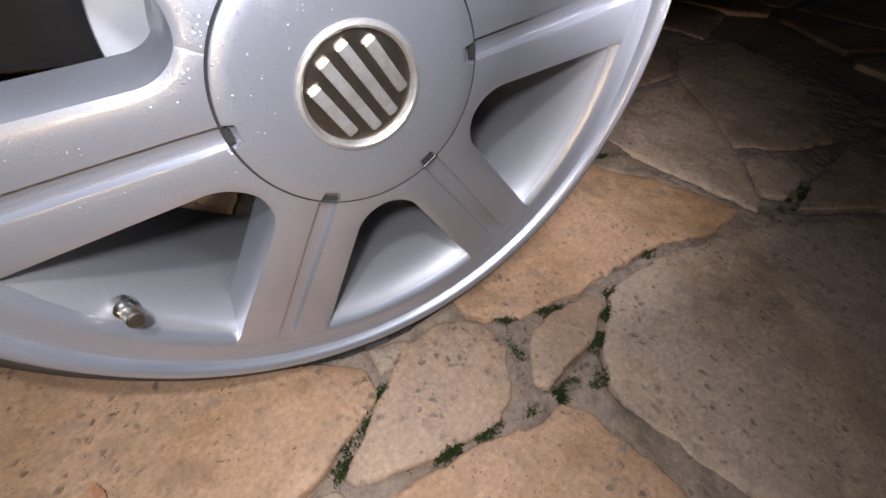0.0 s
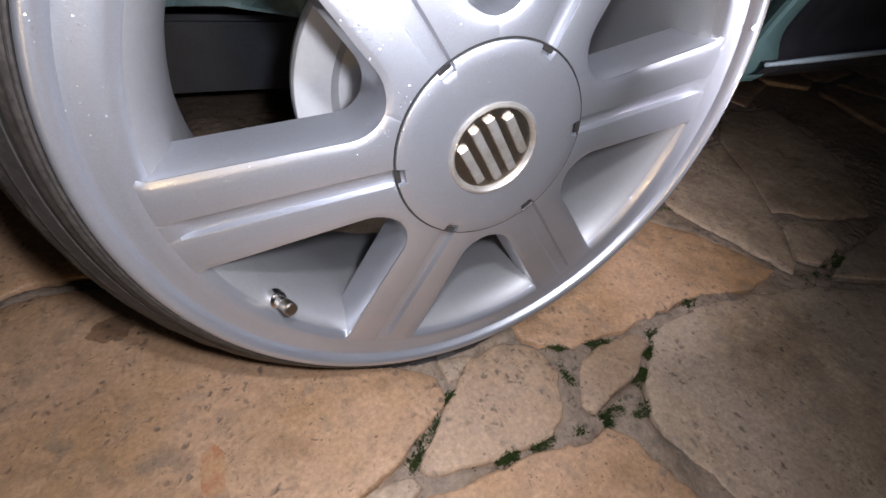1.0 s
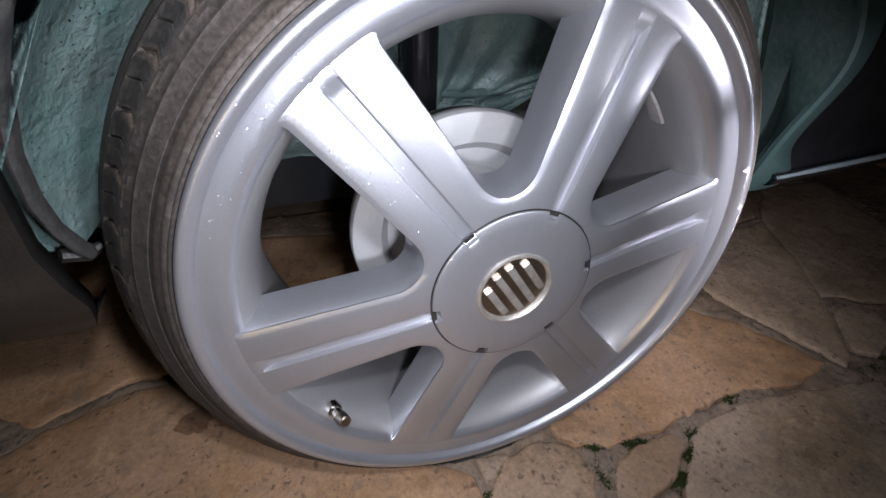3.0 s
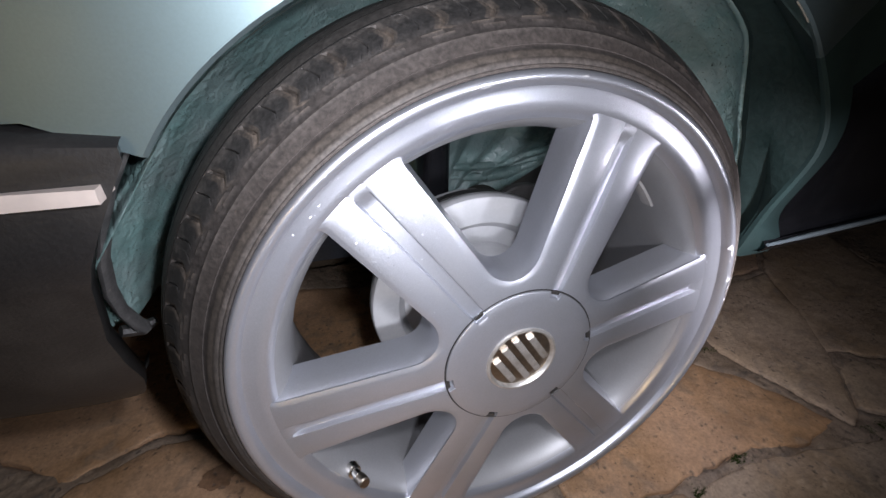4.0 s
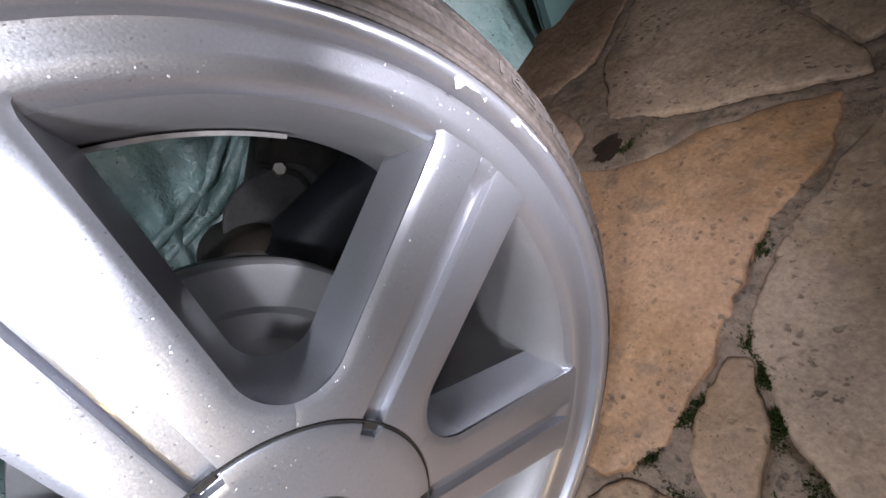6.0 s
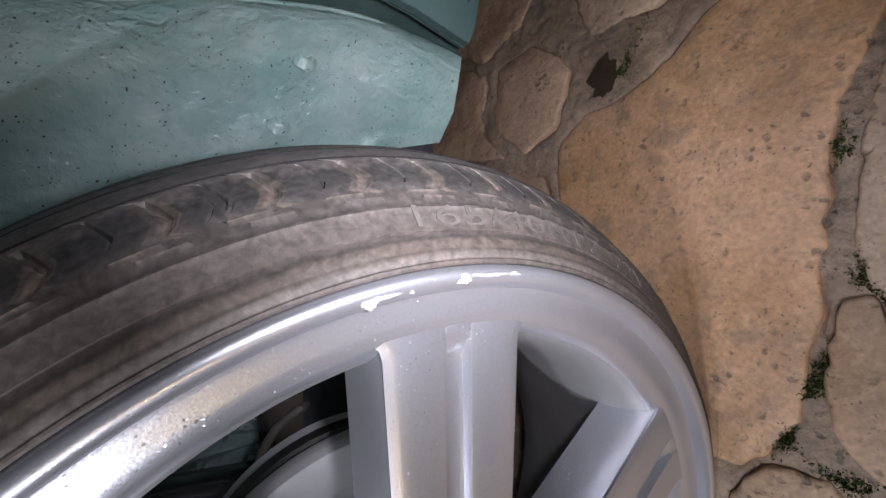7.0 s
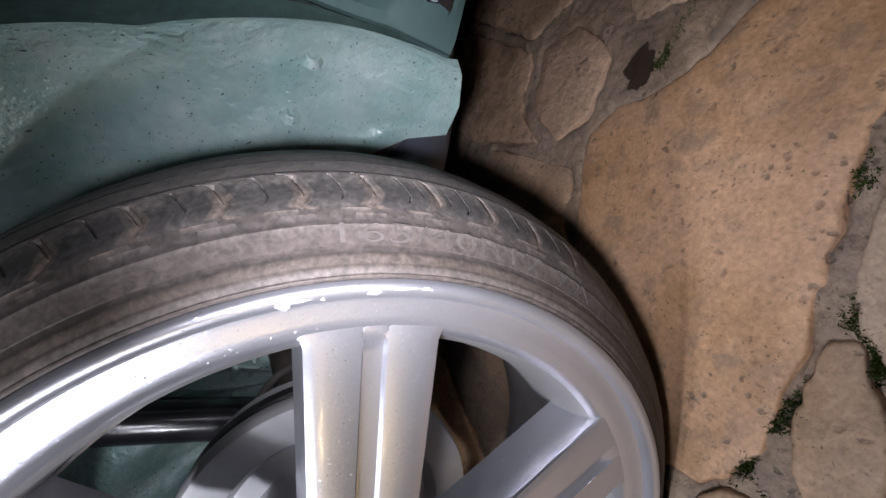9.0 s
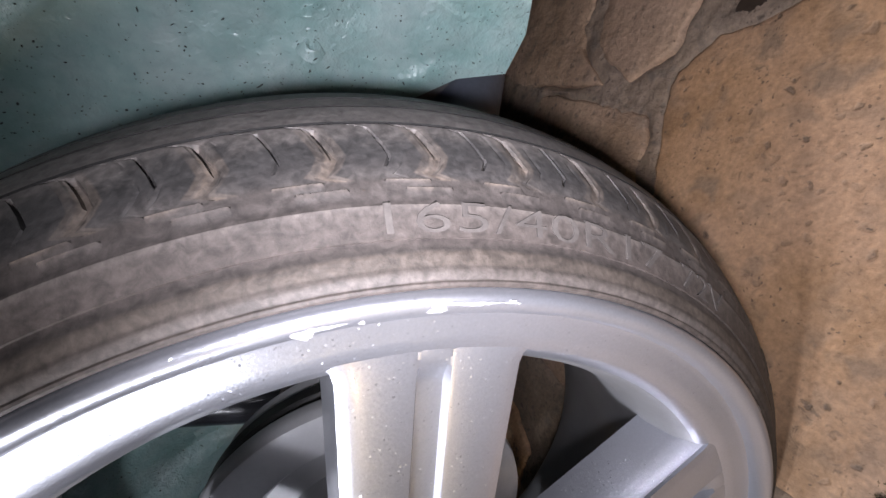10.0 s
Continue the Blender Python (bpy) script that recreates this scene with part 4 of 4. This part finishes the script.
# bumper with trim strip and a dusty end flange
ENDS_Z, ENDS_X = (0.203, 0.213, 0.23, 0.25, 0.265, 0.295, 0.32, 0.35, 0.383, 0.409, 0.433, 0.462), (-0.338, -0.333, -0.317, -0.306, -0.300, -0.299, -0.298, -0.294, -0.280, -0.267, -0.254, -0.236)
rows = []
for i in range(-1, 31):
    x = -0.245 - 0.04 * max(i, 0)
    row = []
    for z, d in ((0.208, 0.15), (0.210, 0.115), (0.214, 0.098), (0.23, 0.083), (0.25, 0.066), (0.268, 0.057), (0.295, 0.045), (0.33, 0.030), (0.385, 0.006), (0.405, -0.006), (0.425, -0.011), (0.462, -0.013), (0.474, -0.012), (0.479, -0.008), (0.4815, 0.0), (0.483, 0.03)):
        foot = (-0.245 - float(np.interp(z, ENDS_Z, ENDS_X))) * (1 - min(max(i, 0) / 6, 1))
        ragged = 0.003 * noise.noise(Vector((z * 60, 4, i * 3))) if i < 1 else 0
        row.append((x - foot + ragged - (0.004 if i < 0 else 0), side_y(max(x, -0.45), 0.5) + 0.1 * min(0, x + 0.45) + d + (0.004 if i == 0 else 0.022 if i < 0 else 0), z - (0.010 * max(0, (z - 0.46) / 0.02) * max(0, 1 - max(i, 0) / 2) if z > 0.46 else 0) + (0.017 * min(max(i, 0) / 4, 1) if z < 0.23 else 0)))
    rows.append(row)
bumper = part("rear_bumper", grid(rows), BLACK, car, "black plastic bumper with pale trim strip")
bumper.modifiers.new("thickness", "SOLIDIFY").thickness = 0.004
flange_line = [(-0.237, 0.002, 0.462), (-0.244, 0.003, 0.451), (-0.257, 0.012, 0.433), (-0.270, 0.022, 0.409), (-0.282, 0.033, 0.383), (-0.295, 0.052, 0.350), (-0.301, 0.070, 0.321), (-0.301, 0.082, 0.298), (-0.299, 0.09, 0.287)]
bm = bmesh.new()
grid([[Vector(p) + Vector((0.0028 * u - 0.002 + 0.0015 * noise.noise(Vector((p[2] * 90, u, 1))), 0.004 * v, 0.001 * u)) for u, v in ((-1.3, 0.4), (-0.8, -0.6), (0.1, -1), (0.9, -0.5), (1.1, 0.4), (0.6, 2.5))] for p in flange_line], bm=bm)
part("end_flange", bm, GREYDUST, bumper, "dusty grey bumper end flange", angle=60)
bm = bmesh.new()
bmesh.ops.create_uvsphere(bm, u_segments=12, v_segments=8, radius=0.0045, matrix=pose(-0.2375, -0.004, 0.4685) @ Matrix.Diagonal((1, 0.5, 1, 1)))
part("screw", bm, GREYDUST, bumper, "dusty grey fixing screw")
bm = tube([(-0.318, 0.088, 0.292), (-0.306, 0.096, 0.286), (-0.296, 0.100, 0.290)], [0.005, 0.006, 0.0035], 8)
part("torn_tab", bm, BLACK, bumper, "torn black plastic tab")
bm = bmesh.new()
grid([[(-0.2475 - 0.05 * i, side_y(max(-0.2475 - 0.05 * i, -0.45), 0.5) + 0.1 * min(0, 0.2025 - 0.05 * i) - d, 0.4473 + h * (1 if i else 0.85)) for d, h in ((-0.004, -0.0043), (0.0160, -0.0043), (0.0165, 0.0), (0.0160, 0.0043), (-0.004, 0.0043))] for i in range(24)], bm=bm)
bm.verts.ensure_lookup_table()
bm.faces.new(bm.verts[:5])
part("trim_strip", bm, WHITE, bumper, "thin off-white trim strip")
# underbody
bm = bmesh.new()
box(bm, (3.2, 1.3, 0.03), pose(0.2, 1.0, 0.30))
part("underbody", bm, DIRT, car)
bm = bmesh.new()
box(bm, (1.4, 0.04, 0.10), pose(-0.35, 0.46, 0.17))
part("rear_beam", bm, BEAM, car, "dark blue-grey painted rear cross beam")


# ---- paving ----
bm = bmesh.new()
bmesh.ops.create_grid(bm, x_segments=60, y_segments=60, size=1.0)
for v in bm.verts:
    x, y = v.co.x, v.co.y
    v.co = Vector((0.1 + math.copysign(abs(x) ** 3, x) * 120 + x * 3, math.copysign(abs(y) ** 3, y) * 120 + y * 3, -0.020))
    if not (-0.9 < v.co.x < 1.5 and -0.75 < v.co.y < 0.95):
        v.co.z = -0.005
    v.co.z += 0.002 * noise.noise(v.co * 9) if v.co.length < 3 else 0
ground = tagged(part("ground", bm, MORTAR), "grey-brown mortar bed between paving stones", "ground", kind="structure")


def smooth_outline(pts, step=0.012, rough=0.0065):
    """The outline of a broken flagstone: straight-ish sides with rounded corners and a ragged edge."""
    res = []
    n = len(pts)
    for i in range(n):
        a, b, c = Vector(pts[i - 1]), Vector(pts[i]), Vector(pts[(i + 1) % n])
        r = min((b - a).length, (c - b).length) * 0.3
        r = min(r, 0.0045)
        p, q = b + (a - b).normalized() * r, b + (c - b).normalized() * r
        res += [p, (p + q) * 0.25 + b * 0.5, q]
    fine = []
    for i in range(len(res)):
        a, b = res[i], res[(i + 1) % len(res)]
        k = max(1, int((b - a).length / step))
        fine += [a + (b - a) * (j / k) for j in range(k)]
    mid = sum(fine, Vector((0, 0))) / len(fine)
    return [p + (p - mid).normalized() * (rough * noise.noise(Vector((p.x * 28, p.y * 28, 3))) + rough * 0.6 * noise.noise(Vector((p.x * 90, p.y * 90, 7)))) for p in fine], mid


OUTLINES = []


def stone(pts, lift=0.0, step=0.012, mat=None, grow=0.0):
    """One flagstone, its top about level with the ground."""
    line, mid = smooth_outline(pts, step)
    bm = bmesh.new()
    rings = []
    for inset, z in ((-0.001, -0.016), (0.0, -0.004), (0.0012, -0.0012), (0.004, 0.0), (0.022, 0.0008)):
        ring = []
        for p in line:
            d = mid - p
            q = p + d.normalized() * min(inset - grow, d.length * 0.5)
            ring.append((q.x, q.y, z + lift + (0.0016 * noise.noise(Vector((q.x * 14, q.y * 14, 1))) if z > -0.004 else 0)))
        rings.append(ring)
    for k in (0.35, 0.7):
        ring = []
        for x, y, z in rings[4]:
            qx, qy = x + (mid.x - x) * k, y + (mid.y - y) * k
            ring.append((qx, qy, lift + 0.001 + 0.0022 * noise.noise(Vector((qx * 14, qy * 14, 1)))))
        rings.append(ring)
    grid(rings, wrap_v=True, bm=bm)
    bm.verts.ensure_lookup_table()
    n = len(line)
    bm.faces.new([bm.verts[len(rings) * n - n + i] for i in range(n)])
    OUTLINES.append([(p.x, p.y) for p in line])
    return part("paving_stone", bm, mat or STONE, ground, angle=60)


STONES = []


def flag(*pts, lift=0.0, mat=None):
    STONES.append(pts)
    stone(pts, lift, 0.008, mat, 0.004)


flag((0.10, -0.005), (0.15, -0.035), (0.24, -0.03), (0.35, -0.02), (0.47, -0.04), (0.54, -0.025), (0.51, 0.04), (0.47, 0.09), (0.42, 0.14), (0.40, 0.20), (0.36, 0.23), (0.20, 0.19), (0.08, 0.08))
flag((0.57, -0.04), (0.60, -0.02), (0.68, 0.07), (0.75, 0.16), (0.83, 0.31), (0.61, 0.28), (0.50, 0.21), (0.52, 0.10), (0.55, 0.03), mat=GREYSTONE)
flag((0.41, 0.36), (0.49, 0.37), (0.51, 0.31), (0.47, 0.24), (0.40, 0.245), (0.365, 0.29), mat=DIRTSTONE)
flag((0.150, -0.054), (0.200, -0.044), (0.240, -0.047), (0.243, -0.062), (0.200, -0.084), (0.157, -0.098), (0.126, -0.111), (0.118, -0.100), mat=PALESTONE)
flag((-0.006, -0.041), (0.024, -0.014), (0.066, -0.004), (0.103, -0.023), (0.109, -0.055), (0.090, -0.090), (0.068, -0.112), (0.0, -0.112), (-0.060, -0.104), (-0.064, -0.094), mat=PALESTONE)
flag((-0.020, -0.018), (-0.018, -0.040), (-0.060, -0.068), (-0.096, -0.089), (-0.138, -0.102), (-0.30, -0.22), (-0.60, -0.10), (-0.52, 0.165), (-0.40, 0.218), (-0.32, 0.21), (-0.1, 0.08), (-0.055, 0.006))
flag((-0.128, -0.106), (-0.108, -0.098), (-0.078, -0.101), (-0.074, -0.112), (-0.100, -0.119), (-0.120, -0.114), mat=GREYSTONE)
flag((-0.010, 0.0), (0.026, -0.008), (-0.008, -0.028), mat=GREYSTONE)
flag((-0.104, -0.128), (-0.066, -0.122), (-0.015, -0.125), (0.027, -0.123), (0.094, -0.135), (0.120, -0.131), (0.142, -0.154), (0.155, -0.20), (0.165, -0.26), (0.10, -0.45), (-0.25, -0.40), (-0.28, -0.235), (-0.15, -0.145))
flag((0.29, -0.048), (0.36, -0.042), (0.47, -0.058), (0.57, -0.07), (0.74, -0.13), (0.72, -0.40), (0.45, -0.50), (0.25, -0.32), (0.196, -0.22), (0.178, -0.150), (0.202, -0.108), (0.255, -0.062), mat=GREYSTONE)
flag((0.685, 0.06), (0.75, 0.03), (0.72, -0.02), (0.64, -0.04), (0.615, -0.02), mat=GREYSTONE)
flag((0.70, 0.09), (0.77, 0.05), (0.90, 0.02), (1.09, 0.19), (1.20, 0.43), (1.00, 0.44), (0.86, 0.33), mat=GREYSTONE)
flag((0.63, -0.065), (0.75, -0.035), (0.90, -0.005), (1.00, -0.20), (0.78, -0.20), (0.76, -0.12), mat=GREYSTONE)
flag((-0.50, 0.20), (-0.41, 0.243), (-0.30, 0.235), (-0.10, 0.24), (0.0, 0.50), (-0.50, 0.60), (-0.80, 0.40))
flag((0.02, 0.22), (0.20, 0.215), (0.33, 0.25), (0.34, 0.45), (0.05, 0.50), mat=DIRTSTONE)
flag((0.55, 0.34), (0.62, 0.31), (0.84, 0.34), (0.98, 0.47), (0.90, 0.70), (0.60, 0.65), (0.52, 0.42), mat=DIRTSTONE)
flag((0.36, 0.33), (0.40, 0.39), (0.49, 0.405), (0.57, 0.66), (0.40, 0.70), (0.36, 0.52), mat=DIRTSTONE)


def inside(p, poly):
    hit = False
    for i in range(len(poly)):
        (x0, y0), (x1, y1) = poly[i - 1], poly[i]
        if (y0 > p[1]) != (y1 > p[1]) and p[0] < (x1 - x0) * (p[1] - y0) / (y1 - y0) + x0:
            hit = not hit
    return hit


# the rest of the paving: broken flags of random shape
rnd = random.Random(5)
seeds = [(-2.4 + 0.33 * i + rnd.uniform(-0.1, 0.1), -1.8 + 0.31 * j + rnd.uniform(-0.1, 0.1)) for i in range(18) for j in range(15)]
for s in seeds:
    poly = [(s[0] - 0.5, s[1] - 0.5), (s[0] + 0.5, s[1] - 0.5), (s[0] + 0.5, s[1] + 0.5), (s[0] - 0.5, s[1] + 0.5)]
    for o in seeds:
        dx, dy = o[0] - s[0], o[1] - s[1]
        dd = math.hypot(dx, dy)
        if o == s or dd > 1.0:
            continue
        lim = dd / 2 - 0.012
        cut = []
        for i in range(len(poly)):
            a, b = poly[i - 1], poly[i]
            fa, fb = ((p[0] - s[0]) * dx / dd + (p[1] - s[1]) * dy / dd - lim for p in (a, b))
            if (fa <= 0) != (fb <= 0):
                k = fa / (fa - fb)
                cut.append((a[0] + (b[0] - a[0]) * k, a[1] + (b[1] - a[1]) * k))
            if fb <= 0:
                cut.append(b)
        poly = cut
    small = [(s[0] + (p[0] - s[0]) * 0.9, s[1] + (p[1] - s[1]) * 0.9) for p in poly]
    if len(poly) > 2 and not any(any(inside(p, q) for p in small + [s]) or any(inside(p, small) for p in q) for q in STONES):
        stone(poly, rnd.uniform(-0.002, 0.002), 0.03, DIRTSTONE if s[1] > 0.25 else GREYSTONE if s[0] > 0.4 else STONE)


# crumbly mortar between the nearest stones, with crevices along their edges
X0, Y0, STEP, NX, NY = -0.62, -0.46, 0.0042, 430, 262
gx, gy = np.meshgrid(X0 + STEP * np.arange(NX), Y0 + STEP * np.arange(NY), indexing="ij")
covered = np.zeros((NX, NY), bool)
gap = np.full((NX, NY), 1.0)
for line in OUTLINES:
    q = np.array(line)
    lo, hi = q.min(0) - 0.03, q.max(0) + 0.03
    i0, j0 = (max(0, int((lo[k] - (X0, Y0)[k]) / STEP)) for k in (0, 1))
    i1, j1 = (min((NX, NY)[k], int((hi[k] - (X0, Y0)[k]) / STEP) + 1) for k in (0, 1))
    if i1 <= i0 or j1 <= j0:
        continue
    px, py = gx[i0:i1, j0:j1], gy[i0:i1, j0:j1]
    hit = np.zeros(px.shape, bool)
    dist = np.full(px.shape, 1.0)
    for (ax0, ay0), (bx0, by0) in zip(np.roll(q, 1, 0), q):
        ex, ey = bx0 - ax0, by0 - ay0
        hit ^= ((ay0 > py) != (by0 > py)) & (px < ex * (py - ay0) / (ey if abs(ey) > 1e-9 else 1e-9) + ax0)
        u = np.clip(((px - ax0) * ex + (py - ay0) * ey) / (ex * ex + ey * ey + 1e-12), 0, 1)
        dist = np.minimum(dist, np.hypot(px - ax0 - u * ex, py - ay0 - u * ey))
    covered[i0:i1, j0:j1] |= hit & (dist > 0.010)
    gap[i0:i1, j0:j1] = np.minimum(gap[i0:i1, j0:j1], np.where(hit, 0, dist))
bm = bmesh.new()
vs = {}


def mortar_vert(i, j):
    if (i, j) not in vs:
        x, y = float(gx[i, j]), float(gy[i, j])
        d = float(gap[i, j])
        crack = max(0.0, min(1.0, 0.55 + 1.6 * noise.noise(Vector((x * 13, y * 13, 5))))) * math.exp(-(d / 0.0058) ** 2)
        z = -0.0014 + 0.0024 * noise.noise(Vector((x * 26, y * 26, 2))) + 0.0022 * noise.noise(Vector((x * 95, y * 95, 9))) - 0.014 * crack
        edge = min(i, NX - 1 - i, j, NY - 1 - j)
        vs[i, j] = bm.verts.new((x, y, z if edge > 2 else -0.016))
    return vs[i, j]


for i in range(NX - 1):
    for j in range(NY - 1):
        if not (covered[i, j] and covered[i + 1, j] and covered[i, j + 1] and covered[i + 1, j + 1]):
            bm.faces.new((mortar_vert(i, j), mortar_vert(i + 1, j), mortar_vert(i + 1, j + 1), mortar_vert(i, j + 1)))
part("mortar", bm, MORTAR, ground, angle=70)


# moss in the joints
def moss(name, lines, per_metre, mat, label, tall):
    rm = random.Random(11)
    bm = bmesh.new()
    for pts, width in lines:
        for (xa, ya), (xb, yb) in zip(pts, pts[1:]):
            ln = math.hypot(xb - xa, yb - ya)
            for _ in range(int(ln * per_metre)):
                f = rm.random()
                x, y = xa + (xb - xa) * f + rm.gauss(0, width), ya + (yb - ya) * f + rm.gauss(0, width)
                i, j = int(round((x - X0) / STEP)), int(round((y - Y0) / STEP))
                if not (0 <= i < NX and 0 <= j < NY) or covered[i, j] or (gap[i, j] < 0.0005 and rm.random() < 0.8):
                    continue
                if 1.3 * noise.noise(Vector((x * 48, y * 48, 8))) + 0.26 < rm.random() * 0.72:
                    continue
                p = Vector((x, y, -0.006 + rm.uniform(0, 0.004)))
                h = rm.uniform(0.35, 1) * tall
                a = rm.uniform(0, 6.28)
                side = Vector((math.cos(a), math.sin(a), 0)) * rm.uniform(0.0004, 0.0010)
                lean = Vector((rm.uniform(-1, 1), rm.uniform(-1, 1), 0)) * h * 0.8
                bm.faces.new([bm.verts.new(p - side), bm.verts.new(p + side), bm.verts.new(p + side * 0.7 + lean * 0.5 + Vector((0, 0, h * 0.6))), bm.verts.new(p + lean + Vector((0, 0, h)))])
    return tagged(part(name, bm, mat, smooth=False), label, "moss", kind="stuff")


moss("joint_moss", [(((0.285, -0.050), (0.258, -0.053), (0.243, -0.066), (0.215, -0.088), (0.190, -0.106), (0.170, -0.130)), 0.0035),
                    (((0.110, -0.100), (0.118, -0.072), (0.122, -0.050), (0.118, -0.034), (0.140, -0.028), (0.180, -0.042), (0.205, -0.038)), 0.0035),
                    (((-0.010, -0.040), (-0.035, -0.062), (-0.062, -0.084), (-0.075, -0.094)), 0.003), (((-0.02, -0.112), (0.045, -0.118), (0.092, -0.117), (0.130, -0.123)), 0.003),
                    (((0.118, -0.121), (0.150, -0.118), (0.165, -0.128), (0.160, -0.112)), 0.003), (((0.340, -0.032), (0.365, -0.028)), 0.003), (((0.575, -0.055), (0.64, -0.055), (0.70, -0.035)), 0.005), (((0.44, 0.165), (0.50, 0.14)), 0.003)],
     50000, MOSS, "dark green moss growing in the paving joints", 0.0048)

# stains
def stain(name, x, y, r, mat, label, squash=0.8, seed=1):
    rs = random.Random(seed)
    off = rs.uniform(0, 50)
    pts = []
    for i in range(90):
        a = 2 * math.pi * i / 90
        k = r * (1 + 0.40 * noise.noise(Vector((math.cos(a) * 1.7 + off, math.sin(a) * 1.7, 2))) + 0.16 * noise.noise(Vector((math.cos(a) * 7 + off, math.sin(a) * 7, 5))))
        pts.append((x + k * math.cos(a), y + k * squash * math.sin(a)))
    bm = bmesh.new()
    bm.faces.new([bm.verts.new((px, py, 0.0036)) for px, py in pts])
    ob = part(name, bm, mat, ground, label, smooth=False)
    return ob


stain("oil_stain", 0.442, 0.182, 0.022, OIL, "dark oil spot soaked into the joint")
stain("brown_stain", -0.318, 0.145, 0.020, BROWNSTAIN, seed=4, label="soft brown damp spot on the stone")
stain("red_smear", -0.231, -0.037, 0.010, REDSTAIN, seed=7, squash=2.2, label="red-brown smear on the stone")


# small warm garden lights across the yard
GLOW = bpy.data.materials.new("warm_bulb")
GLOW.use_nodes = True
GLOW.node_tree.nodes["Principled BSDF"].inputs["Emission Color"].default_value = (1.0, 0.72, 0.38, 1)
GLOW.node_tree.nodes["Principled BSDF"].inputs["Emission Strength"].default_value = 90
for x, y, z in ((-1.60, -3.75, 0.16), (-1.83, -3.68, 0.34), (-1.87, -3.65, 0.14)):
    lamp = tagged(new("garden_light"), "small warm glowing garden light on a stake", "garden light", "garden lights")
    lamp.matrix_world = pose(x, y, 0)
    bulb = part("bulb", lathe([(0.0, 0.06), (0.02, 0.058), (0.022, 0.03), (0.03, 0.02), (0.045, -0.005), (0.05, -0.03), (0.04, -0.06), (0.022, -0.075), (0.0, -0.08)], 16), GLOW, lamp)
    bulb.matrix_local = pose(0, 0, z, -90, 0, 0)
    part("stake", tube([(0, 0, -0.02), (0, 0, z - 0.055)], 0.008, 10), BLACK, lamp)
